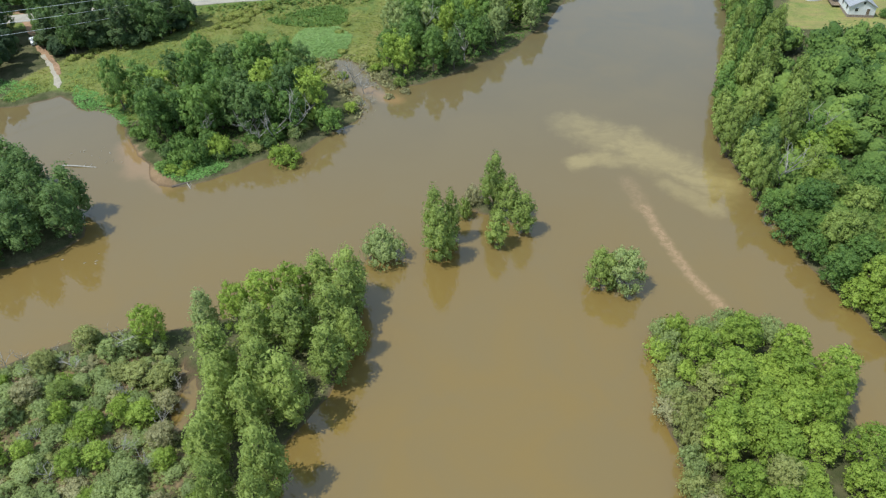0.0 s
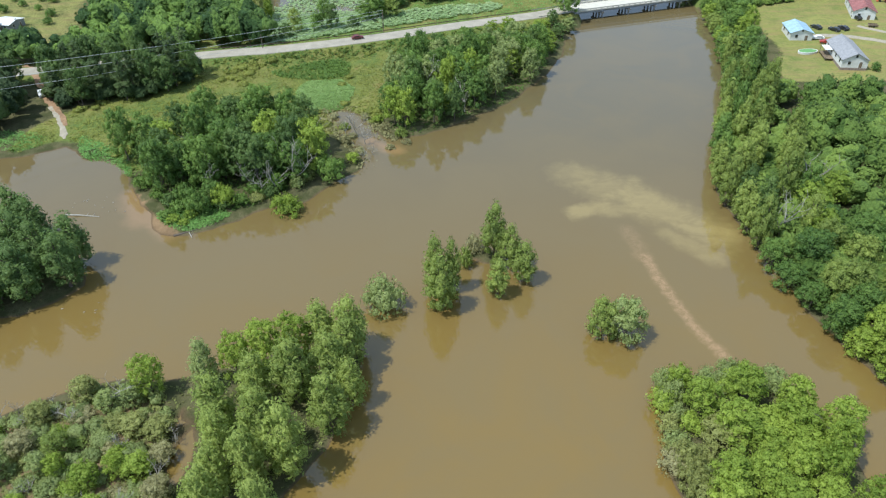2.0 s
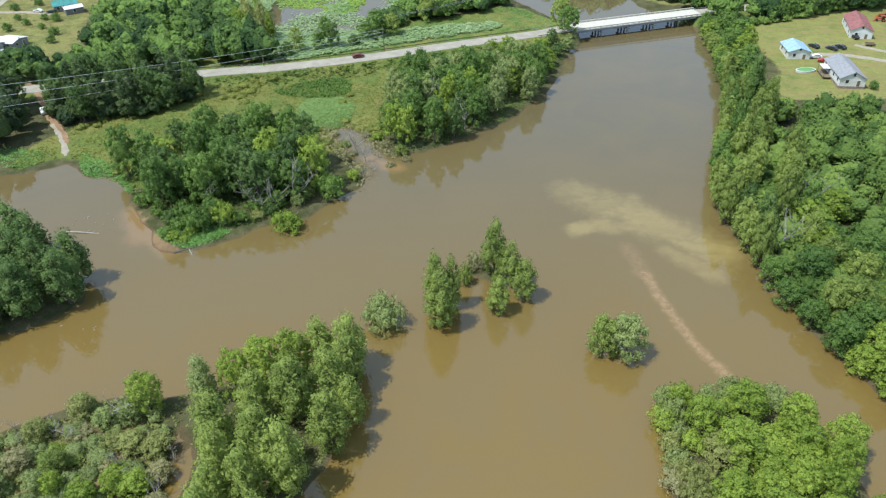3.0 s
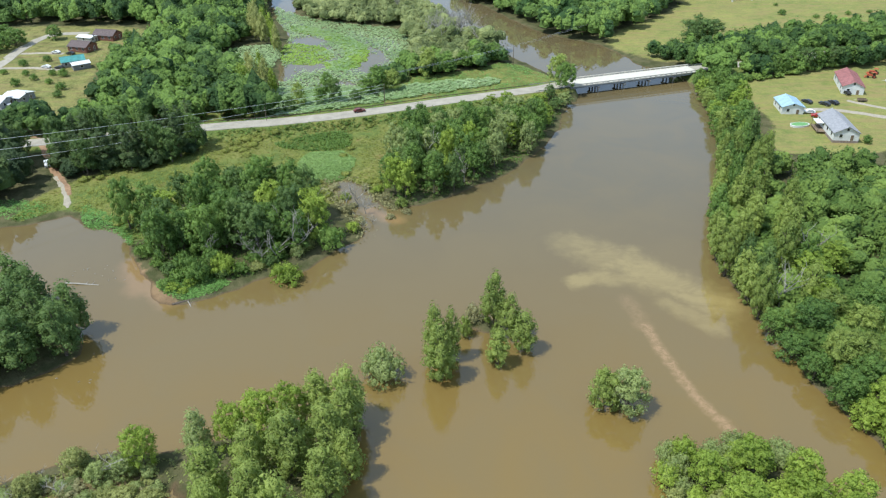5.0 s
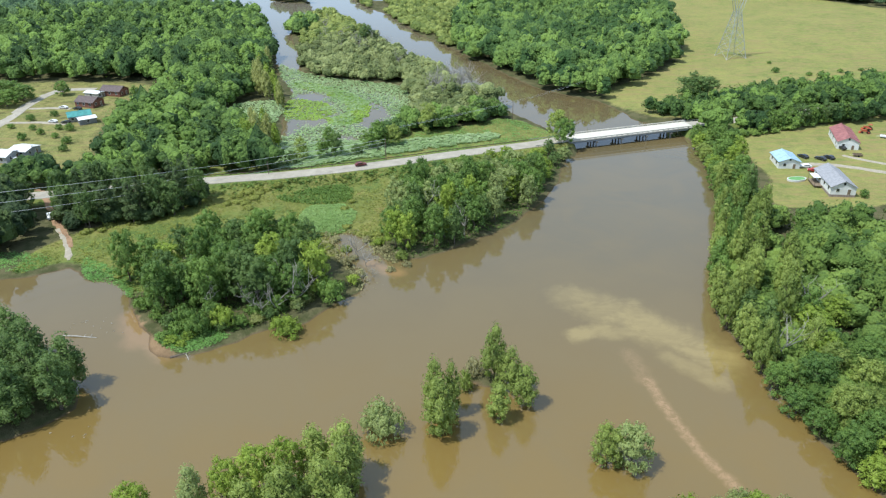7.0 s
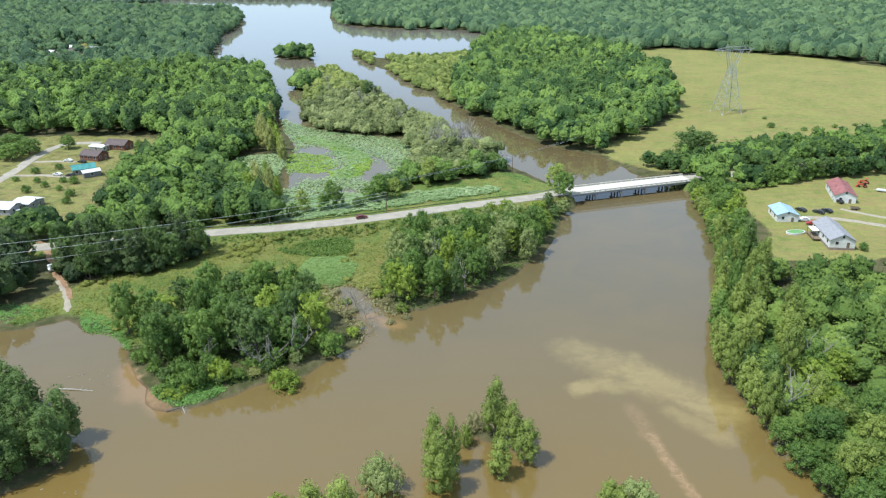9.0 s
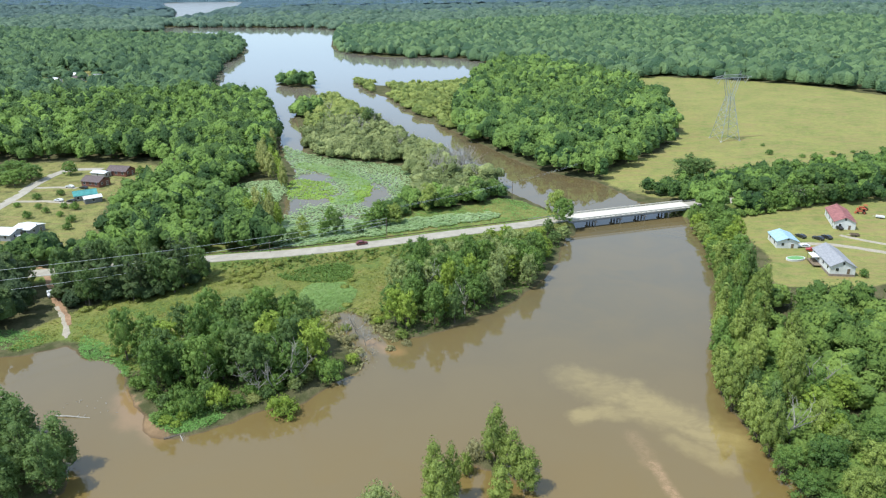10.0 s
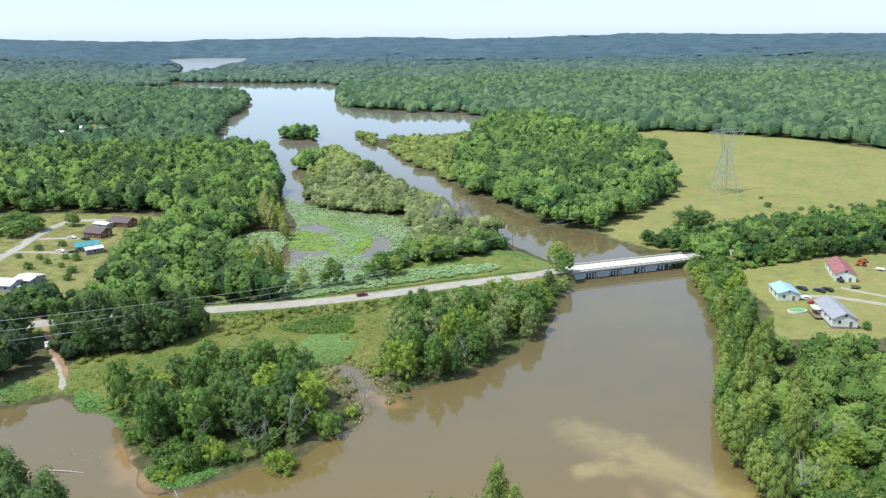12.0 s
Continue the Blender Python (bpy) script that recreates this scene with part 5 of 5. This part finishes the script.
    part("gable_vent", block(0, -hl, base + wall + rise * .35, .7, .14, .9), DARK_GLASS, h, "dark louvred gable vent")
    return h


white_house = house(140.0, 239.0, -8, 18.0, 8.3, 2.8, 2.2, SIDING, GREY_SHINGLE, "white sided house with a grey shingle roof", base=1.0, base_mat=BLOCKWORK, windows=4)
deck = part("porch", block(-5.6, 2.5, .8, 2.8, 7.5, .2, .02), DECKWOOD, white_house, "weathered timber porch with a pale awning")
part("awning", block(-5.5, 3.4, 3.2, 2.7, 4.6, .08), WHITE_TIN, deck)
for yy in (-1.0, 2.5, 6.0):
    part("post", block(-6.8, yy, -.3, .14, .14, 2.2 if yy < 0 else 3.5), DECKWOOD, deck)
house(133.0, 263.5, -6, 10.5, 7.9, 3.0, 1.4, SIDING, BLUE_TIN, "white metal workshop with a pale blue tin roof", "workshop", windows=2)
house(168.0, 288.0, -17, 19.5, 8.0, 3.4, 1.9, SIDING, RED_TIN, "long white building with a faded red tin roof", "barn", windows=3)
lean = thing("lean_to", 165.8, 281.5, None, -17, "small open lean-to beside the barn", "shed")
part("roof", prism([(-2, 2.2), (2, 2.2), (2, 2.32), (-2, 2.32)], -1.8, 1.8), BROWN_SHINGLE, lean)
for sx in (-1.6, 1.6):
    for sy in (-1.8, 1.8):
        part("post", block(sx, sy, -.2, .15, .15, 2.45), POLEWOOD, lean)
house(-182, 281, 82, 13.0, 9.0, 2.8, 1.1, worn("grey_siding", (.42, .43, .45), .8, scale=1, amount=.15), WHITE_TIN, "grey sided house with a white metal roof", windows=3)
# garage walls: a darker copy of the grey siding, with shade in its colour
house(-174.6, 287.0, 76, 8.5, 8.5, 2.7, .8, worn("shaded_siding", (.30, .31, .33), .8, scale=1, amount=.15), WHITE_TIN, "wide white-roofed garage beside the house", "garage", windows=2)
house(-173.5, 336, -60, 10.0, 7.5, 2.7, 1.5, worn("stone_siding", (.38, .36, .33), .8, scale=1, amount=.2), TEAL_TIN, "low house with a teal metal roof", windows=3)
house(-167.5, 330.5, -55, 7.5, 5.5, 2.6, .6, worn("dim_siding", (.26, .26, .27), .8, scale=1, amount=.2), WHITE_TIN, "white-roofed carport against the house", "carport", windows=1)
house(-179, 360.0, 72, 11.0, 8.0, 2.8, 1.9, BRICKWORK, BROWN_SHINGLE, "red brick house with a dark shingle roof", windows=3)
house(-175, 381.5, 75, 12.0, 8.0, 2.8, 2.0, BRICKWORK, BROWN_SHINGLE, "second red brick house with a dark shingle roof", windows=3)
house(-184, 377.5, 70, 9.0, 5.0, 2.5, .5, worn("tan_siding", (.5, .47, .42), .8, scale=1, amount=.2), WHITE_TIN, "flat white-roofed outbuilding between the houses", "shed", windows=1)
for x, y, turn, long, roof in ((-421, 806, 70, 12, GREY_SHINGLE), (-396, 803, 82, 17, WHITE_TIN), (-381, 772, 75, 13, BROWN_SHINGLE), (-398, 758, 60, 8, WHITE_TIN), (-369, 790, 78, 11, GREY_SHINGLE), (-352, 770, 85, 9, GREY_SHINGLE),
                               (-345, 905, 70, 12, GREY_SHINGLE), (-360, 850, 84, 10, WHITE_TIN), (-332, 912, 80, 11, BROWN_SHINGLE)):
    house(x, y, turn, long, 8, 3.2, 1.9, SIDING, roof, "distant pale house among the trees", windows=2, group="distant houses")

# ---- drives and lanes ----
flat_at = lambda x, y: float(land(x, y)[0][0]) + .07
for name, pts, half, label in (
        ("driveway", [(136, 262), (146, 262.5), (157, 258.5), (168, 251), (190, 240), (230, 236)], 1.5, "pale gravel drive across the lawn"),
        ("driveway", [(160, 272), (166, 265.5), (174, 260), (196, 254), (230, 252)], 1.1, "narrow pale gravel drive to the barn"),
        ("lane", [(-206, 262), (-207, 300), (-208.5, 337), (-211, 360), (-211, 382), (-206, 391), (-190, 393)], 2.8, "grey paved lane past the houses"),
        ("driveway", [(-207, 354), (-196, 355), (-186, 354)], 1.4, "pale drive to the brick house"),
        ("driveway", [(-206, 330), (-192, 331), (-176, 328)], 1.4, "pale drive to the teal-roofed house")):
    tagged(strip(name, smooth_line(pts, False, 5), half, flat_at, DRIVE if "lane" not in name else ASPHALT, .15), label, "driveway", kind="structure")

DIRT = worn("orange_dirt", (.36, .225, .13), .95, scale=.5, amount=.25)
tagged(strip("dirt_track", smooth_line([(-150, 247), (-137.5, 231), (-132, 222), (-126, 214), (-120, 206), (-115.5, 199)], False, 6), 1.1, flat_at, DIRT, .15, .35), "rutted orange dirt track down to the water", "track", kind="structure")
tagged(strip("boat_ramp", smooth_line([(-126, 213), (-121.5, 207), (-117, 200), (-112.5, 191)], False, 6), .9, lambda x, y: max(.06, flat_at(x, y)), DRIVE, .15, .45), "pale gravel boat ramp at the water's edge", "ramp", kind="structure")

# ---- vehicles ----
def vehicle(x, y, turn, paint, label, category="car", kind="car", z=None, group=""):
    """A road vehicle, its nose along its own y axis: body, cabin glass, wheels and lamps."""
    v = thing("pickup_truck" if kind == "pickup" else category, x, y, z, turn, label, category, group)
    if kind == "pickup":
        body = [(-2.7, .45), (2.6, .45), (2.7, .9), (2.5, 1.08), (1.3, 1.15), (.75, 1.8), (-.75, 1.82), (-.9, 1.15), (-2.7, 1.15)]
        glass = [(1.05, 1.2), (.66, 1.7), (-.62, 1.72), (-.72, 1.2)]
    else:
        body = [(-2.2, .4), (2.15, .4), (2.25, .75), (2.1, .92), (1.05, 1.02), (.35, 1.45), (-1.1, 1.48), (-1.85, 1.05), (-2.25, .98)]
        glass = [(.85, 1.06), (.28, 1.38), (-1.02, 1.4), (-1.6, 1.08)]
    part("body", prism(body, -.88, .88, .05), paint, v)
    for s in (-1, 1):
        part("side_window", prism(glass, s * .84, s * .9), DARK_GLASS, v)
    part("windscreen", prism([(glass[0][0] + .12, glass[0][1] - .02), (glass[1][0] + .12, glass[1][1] + .02), (glass[1][0], glass[1][1] + .03), (glass[0][0], glass[0][1])], -.74, .74), DARK_GLASS, v)
    for yy in (-1.4, 1.4):
        for s in (-1, 1):
            wheel = part("wheel", tube([(s * .68, yy, .34), (s * .92, yy, .34)], .34, 14), RUBBER, v)
            part("rim", tube([(s * .9, yy, .34), (s * .94, yy, .34)], .2, 10), CHROME, wheel)
    for s in (-1, 1):
        part("headlight", block(s * .62, 2.2 if kind == "car" else 2.64, .68, .34, .1, .16, .02), LAMP_GLASS, v)
    return v


vehicle(-31.5, 261.0, -70, MAROON_PAINT, "maroon saloon car on the road", z=3.6)
vehicle(-132.6, 221.5, 30, WHITE_PAINT, "white pickup truck parked on the dirt track", "pickup", "pickup")
for x, y, a in ((143.3, 270.3, 25), (149.0, 267.6, 35), (152.8, 268.4, 20)):
    vehicle(x, y, a, BLACK_PAINT, "dark car parked on the grass by the drive", group="dark parked cars")
vehicle(140.3, 254.8, 70, RED_PAINT, "red car parked between workshop and house")
vehicle(139.0, 259.0, 80, WHITE_PAINT, "white car parked before the workshop")
vehicle(-190, 354.5, 75, WHITE_PAINT, "white car on the brick house's drive")
vehicle(-182, 352.5, 70, BLACK_PAINT, "dark car by the brick house")
vehicle(-177, 329, 80, BLACK_PAINT, "dark car by the teal-roofed house")
vehicle(-184, 331, 75, WHITE_PAINT, "white van-like car by the teal-roofed house")
vehicle(-175, 279, 60, WHITE_PAINT, "white car beside the garage")
vehicle(163.0, 279.5, 15, BLACK_PAINT, "dark car under the lean-to")


def machine(x, y, turn, label):
    """A small farm machine: body, bonnet, cab posts, roof, big and small wheels."""
    m = thing("tractor", x, y, None, turn, label, "tractor", "farm machines by the barn")
    part("bonnet", block(0, 1.0, .8, .8, 1.9, .8, .08), ORANGE_PAINT, m)
    part("seat_deck", block(0, -.6, .7, 1.3, 1.4, .35, .05), ORANGE_PAINT, m)
    part("canopy", block(0, -.6, 2.3, 1.5, 1.6, .1, .03), ORANGE_PAINT, m)
    for sx in (-.65, .65):
        for yy in (-1.2, 0):
            part("post", block(sx, yy, 1.0, .07, .07, 1.32), ORANGE_PAINT, m)
        wheel = part("rear_wheel", tube([(sx * 1.1, -.8, .7), (sx * 1.65, -.8, .7)], .7, 14), RUBBER, m)
        part("rim", tube([(sx * 1.6, -.8, .7), (sx * 1.7, -.8, .7)], .38, 10), ORANGE_PAINT, wheel)
        part("front_wheel", tube([(sx * .9, 1.5, .4), (sx * 1.3, 1.5, .4)], .4, 12), RUBBER, m)
    part("loader_bucket", prism([(2.2, .2), (2.9, .2), (2.5, .45), (2.35, .9), (2.2, .9)], -.9, .9), ORANGE_PAINT, m)
    return m


machine(183.5, 299, 70, "orange-red tractor parked beside the barn")
machine(187.0, 304, 80, "orange-red tractor parked beside the barn")


def trailer(x, y, turn, mat, label):
    t = thing("trailer", x, y, None, turn, label, "trailer")
    part("bed", block(0, 0, .55, 1.7, 3.4, .18, .03), mat, t)
    for s in (-1, 1):
        part("side_board", block(s * .82, 0, .73, .06, 3.4, .4), mat, t)
        part("wheel", tube([(s * .8, -.2, .33), (s * 1.0, -.2, .33)], .33, 12), RUBBER, t)
    part("tongue", tube([(0, 1.7, .6), (0, 3.0, .5)], .05, 6), GALVANISED, t)


trailer(165.0, 270.5, 80, DECKWOOD, "small timber-sided trailer near the drive")
trailer(187.5, 292, 60, WHITE_PAINT, "pale utility trailer behind the barn")
trailer(192, 284, 75, WHITE_PAINT, "pale utility trailer on the grass")
cover_pool = thing("garden_pool", 130.2, 246.5, None, 8, "low oval garden pool with green cover and pale rim", "pool")
bm = bmesh.new()
ring = lambda r, z: [bm.verts.new((math.cos(6.2832 * i / 28) * 3.6 * r, math.sin(6.2832 * i / 28) * 1.9 * r, z)) for i in range(28)]
loops = [ring(1.0, -.1), ring(1.02, .75), ring(.93, .78), ring(.92, .6)]
for a, b in zip(loops, loops[1:]):
    for i in range(28):
        bm.faces.new((a[i], a[(i + 1) % 28], b[(i + 1) % 28], b[i]))
part("rim", bm, WHITE_PAINT, cover_pool)
bm = bmesh.new()
edge_low, edge_high = ([bm.verts.new((math.cos(6.2832 * i / 28) * 3.42 * k, math.sin(6.2832 * i / 28) * 1.8 * k, z)) for i in range(28)] for k, z in ((1, .66), (.8, .84)))
for i in range(28):
    bm.faces.new((edge_low[i], edge_low[(i + 1) % 28], edge_high[(i + 1) % 28], edge_high[i]))
bm.faces.new(edge_high)
part("cover", bm, POOL_GREEN, cover_pool)


# ---- dead trees, logs ----
def dead_tree(x, y, h, seed, z=None, group="bare dead trees"):
    """A bare, pale, forked tree."""
    rng = np.random.default_rng(seed)
    limbs, twigs = [], []

    def grow_limb(p, d, length, r, depth):
        pts = [(*p, r)]
        q, dd = np.array(p, float), np.array(d, float)
        for i in range(4):
            dd = dd + rng.normal(size=3) * .16 + (0, 0, .05)
            dd /= np.linalg.norm(dd)
            q = q + dd * length / 4
            pts.append((*q, r * (1 - .2 * (i + 1)) + .012))
            if depth < 3 and i > 0 and rng.random() < .85:
                side = rng.normal(size=3)
                side[2] = abs(side[2]) * .5
                side /= np.linalg.norm(side)
                grow_limb(q, dd * .55 + side * .75, length * rng.uniform(.45, .65), r * .5, depth + 1)
        (limbs if depth < 2 else twigs).append(pts)

    grow_limb((0, 0, -.5), (0, 0, 1), h * .72, h * .022, 0)
    for k in range(3):
        a = rng.uniform(0, 6.28)
        grow_limb((0, 0, h * rng.uniform(.2, .4)), (math.cos(a) * .7, math.sin(a) * .7, .7), h * .5, h * .013, 1)
    t = thing("dead_tree", x, y, max(-.3, float(land(x, y)[0][0])) if z is None else z, 0, "bare pale grey dead tree with forked branches", "dead tree", group)
    new("trunk", limb_mesh("trunk", limbs, DEADWOOD, 5)).parent = t
    fine = tagged(new("brushwood", limb_mesh("brushwood", twigs, DEADWOOD, 3)), kind="stuff")
    fine.parent = t
    return t


for i, (x, y, h) in enumerate(((-38.5, 162.5, 12), (-43.5, 159.5, 9.5), (-40.5, 168, 12), (-36.3, 178.5, 11), (-28.8, 190, 7.5), (-25.6, 191.4, 8), (-23, 186, 6.5), (-22.7, 176.5, 3.5), (-20.6, 179.6, 3), (-2.1, 219.6, 12), (-4.5, 213, 11.5),
                               (6.6, 205, 9.5), (77.7, 135.3, 11), (92.3, 154.9, 11.5), (-70.6, 176, 10), (-60, 160, 9), (-50, 160, 9), (-47, 158, 7), (22, 236, 9.5), (30, 246, 10), (-47.5, 72, 4), (-52, 66, 4.5),
                               (-66, 78, 3.5), (-58, 88, 6.5), (-75, 72, 4), (-62, 62, 4))):
    dead_tree(x, y, h, 60 + i)
for i in range(20):
    rng = np.random.default_rng(400 + i)
    dead_tree(-84 + 38 * rng.random(), 45 + 44 * rng.random(), rng.uniform(2.4, 4.6), 420 + i, None, "bare stems in the brush")
for i in range(30):
    rng = np.random.default_rng(300 + i)
    dead_tree(-8 + 26 * rng.random(), 355 + 45 * rng.random(), rng.uniform(8, 13), 320 + i, None, "drowned dead trees behind the road")


for i in range(24):
    rng = np.random.default_rng(700 + i)
    u = rng.random()
    dead_tree(-88 + 74 * u + 10 * rng.normal(), 575 - 165 * u + 12 * rng.normal(), rng.uniform(6, 10), 720 + i, None, "bare trees on the long island")


def log(name, a, b, r, label, wood=DEADWOOD):
    a, b = Vector((*a, .05)), Vector((*b, .12))
    pts = [a.lerp(b, t) + Vector((0, 0, math.sin(t * 5) * .08)) for t in (0, .2, .4, .6, .8, 1)]
    t = thing(name, 0, 0, 0, 0, label, "log", "fallen logs")
    part("stem", tube(pts, [r * k for k in (1.2, 1.0, .95, .85, .7, .5)], 8), wood, t)
    for k in (.3, .62, .8):
        p = a.lerp(b, k)
        part("branch_stub", tube([p, p + Vector((.5, .7 if k > .5 else -.6, .5))], [r * .4, r * .15], 6), wood, t)


log("fallen_log", (-95.8, 151.2), (-87, 150.2), .22, "long pale log afloat in the shallow cove")
log("fallen_log", (-65.6, 141.2), (-54.5, 146.2), .3, "dark weathered log lying along the muddy bank", BARK)
log("fallen_log", (-63, 143.8), (-60.8, 140.2), .14, "short broken branch across the bank log")
log("fallen_log", (-35, 163), (-31.5, 163.8), .2, "short dark log at the waterline", BARK)


# ---- floating debris in the cove ----
FOAM = worn("bleached_driftwood", (.44, .40, .33), .9, scale=4, amount=.25)
drift_rng = random.Random(12)
for cx, cy, wide, count in ((-91, 156, 6.5, 11), (-84, 152, 3, 3), (-76, 114.5, 4.5, 5)):
    for i in range(count):
        x, y = cx + drift_rng.gauss(0, wide * .5), cy + drift_rng.gauss(0, wide * .4)
        n, r = drift_rng.uniform(.25, .8), drift_rng.uniform(.04, .09)
        bit = thing("driftwood", x, y, .03, drift_rng.uniform(0, 180), "small bleached piece of driftwood afloat", "driftwood", "driftwood in the cove")
        part("stick", tube([(-n / 2, 0, 0), (-n * .1, n * .08, .03), (n / 2, 0, .02)], [r, r * 1.2, r * .5], 6), FOAM, bit)


# ---- grass, reeds, lily pads ----
def tufts(name, polys, count, seed, leaf, size, rise, label, margin=.4):
    """Uneven low growth: leaning leaf blades in clumps."""
    rng = np.random.default_rng(seed)
    all_q = []
    for poly in polys:
        lo, hi = poly.min(0), poly.max(0)
        P = rng.uniform(lo, hi, (count * 3, 2))
        P = P[inside(P, poly)][:count]
        P = P[(line_distance(P, ROAD) > 4.6) & (line_distance(P, TRACK) > 1.8)]
        keep = waves(P[:, 0], P[:, 1], 16, seed) + rng.normal(size=len(P)) * .6 > -.35
        P = P[keep]
        h, d = land(P[:, 0], P[:, 1])
        P, h = P[d > margin], h[d > margin]
        n = len(P)
        k = 3
        C = np.column_stack([np.repeat(P, k, 0), np.repeat(h, k)]) + rng.normal(size=(n * k, 3)) * (size * .7, size * .7, 0)
        s = size * rng.uniform(.5, 1.2, (n * k, 1))
        a = rng.uniform(0, 6.28, n * k)
        T = np.column_stack([np.cos(a), np.sin(a), np.zeros(n * k)])
        U = np.column_stack([-np.sin(a) * .8, np.cos(a) * .8, np.full(n * k, rise)]) * s
        base = C - (0, 0, .05)
        all_q.append(np.stack([base - T * s * .6, base + T * s * .6, base + T * s * .35 + U, base - T * s * .45 + U * .9], 1))
    q = np.vstack(all_q)
    kk = np.arange(len(q))[:, None] * 4
    me = mesh_from(name, q.reshape(-1, 3), np.vstack([kk + (0, 1, 2), kk + (0, 2, 3)]), LEAF[leaf], normals=np.tile((0, 0, 1.0), (len(q) * 4, 1)) + rng.normal(size=(len(q) * 4, 3)) * .25)
    return tagged(new(name, me), label, "grass", kind="stuff")


tufts("meadow_grass", [MEADOW], 21000, 71, "grass", .46, .5, "rank yellow-green meadow grass and weeds")
RUSHES = smooth_line([(-59, 236), (-50, 243), (-37, 247), (-32, 238), (-36, 231), (-48, 231)])
tufts("headland_grass", [smooth_line([(-72, 151), (-62, 152), (-54, 150), (-57, 146), (-63, 143), (-69, 146)])], 1800, 86, "reed", .4, .5, "fresh green grass on the headland tip", -.3)
tufts("rush_bed", [RUSHES], 1500, 85, "broad", .6, 1.1, "dark green rush bed in the meadow")
tufts("verge_growth", [VERGE], 7000, 72, "reed", .5, .35, "lush green low growth between road and pond")
tufts("spit_undergrowth", [SPIT], 4500, 73, "olive", .6, .6, "tangled low undergrowth on the spit")
tufts("grove_undergrowth", [GROVE, BANK], 5200, 77, "broad", .6, .5, "shaded green undergrowth below the grove")
EMBANKMENT = smooth_line([(-92, 243), (-60, 248), (-29, 256), (4, 268), (30, 278), (30, 270), (0, 260), (-30, 249), (-62, 241), (-92, 237)])
tufts("embankment_scrub", [EMBANKMENT], 1500, 78, "broad", .8, .6, "dark weedy scrub on the road embankment")
tufts("inlet_stems", [smooth_line([(-38, 210), (-27, 209), (-18, 196), (-8, 188), (-12, 176), (-24, 170), (-29, 184), (-37, 198)])], 900, 79, "dry", .6, .9, "dry reed stems in the drowned inlet", -1.5)
tufts("spit_dry_stems", [BRUSH], 7000, 76, "olive", .5, 1.0, "dry pale stems and brush on the spit")
REEDS = [smooth_line([(-108, 192), (-98, 186), (-90, 180), (-86, 170), (-93, 176), (-103, 181)]), smooth_line([(-135, 196), (-120, 193), (-118, 187), (-128, 184), (-145, 186)]), smooth_line([(-47, 226), (-32, 226), (-30, 214), (-36, 206), (-46, 214)])]
tufts("reeds", REEDS, 1500, 74, "reed", .5, .35, "bright green reeds at the water's edge", -1.2)


def floating_leaves(name, outline, count, seed, leaf, open_water, low, high, label):
    """Round floating or standing leaves in mats, with open water (x, y, half-widths) between."""
    rng = np.random.default_rng(seed)
    P = rng.uniform(outline.min(0), outline.max(0), (count, 2))
    d = region(P, outline)
    free = np.full(len(P), 9.0)
    for x, y, a, b in open_water:
        free = np.minimum(free, np.hypot((P[:, 0] - x) / a, (P[:, 1] - y) / b))
    P = P[(d < waves(P[:, 0], P[:, 1], 9, seed) * 1.5) & (free + waves(P[:, 0], P[:, 1], 12, 4) * .3 + rng.normal(size=len(P)) * .16 > 1)]
    n = len(P)
    floor = np.maximum(land(P[:, 0], P[:, 1])[0], 0)[:, None] + rng.uniform(low, high, (n, 1))
    r = rng.uniform(.28, .66, (n, 1))
    a0 = rng.uniform(0, 6.28, (n, 1))
    tilt = rng.normal(size=(n, 2)) * .16
    V = []
    for k in range(6):
        w = a0 + k * 1.0472
        x, y = np.cos(w) * r, np.sin(w) * r
        V.append(np.column_stack([P[:, :1] + x, P[:, 1:] + y, floor + .10 + x * tilt[:, :1] + y * tilt[:, 1:]]))
    V = np.stack(V, 1).reshape(-1, 3)
    k = np.arange(n)[:, None] * 6
    me = mesh_from(name, V, np.vstack([k + (0, 1, 2), k + (0, 2, 3), k + (0, 3, 4), k + (0, 4, 5)]), LEAF[leaf])
    tagged(new(name, me), label, "water plants", kind="stuff")


POND_OPEN = ((-69, 362, 12, 26), (-63, 340, 12, 16), (-35, 340, 9, 19), (-72, 322, 7, 12), (-45, 302, 9, 6))
floating_leaves("lily_pads", POND, 34000, 75, "lily", POND_OPEN, 0, .5, "bright green mats of water lily leaves on the pond")
CRESCENT = smooth_line([(-84, 408), (-70, 404), (-50, 384), (-37, 362), (-36, 340), (-41, 328), (-50, 326), (-56, 336), (-48, 344), (-50, 362), (-64, 384), (-80, 396)])
floating_leaves("duckweed", CRESCENT, 15000, 80, "mat", (), 0, .05, "yellow-green duckweed drifting across the pond")
floating_leaves("sparse_duckweed", smooth_line([(-78, 372), (-62, 366), (-52, 350), (-58, 336), (-72, 336), (-80, 352)]), 2600, 81, "mat", (), 0, .03, "thin yellow-green duckweed on open water")
LOTUS = smooth_line([(-64, 264), (-46, 271), (-30, 277), (0, 289), (24, 299), (20, 306), (-4, 302), (-24, 297), (-40, 302), (-56, 300), (-72, 300), (-74, 280)])
floating_leaves("marsh_plants", LOTUS, 17000, 82, "lily", (), .1, .9, "pale green broad-leaved marsh plants below the road")
floating_leaves("low_marsh_plants", LOW_MARSH, 4500, 83, "lily", (), .1, .8, "pale green marsh plants among the trees")
ALGAE = smooth_line([(-47, 213), (-47, 227), (-40, 230), (-31, 227), (-30, 214), (-36, 208)])
floating_leaves("algae_mat", ALGAE, 3600, 84, "algae", (), 0, .1, "flat bright green algae on the meadow's pool")
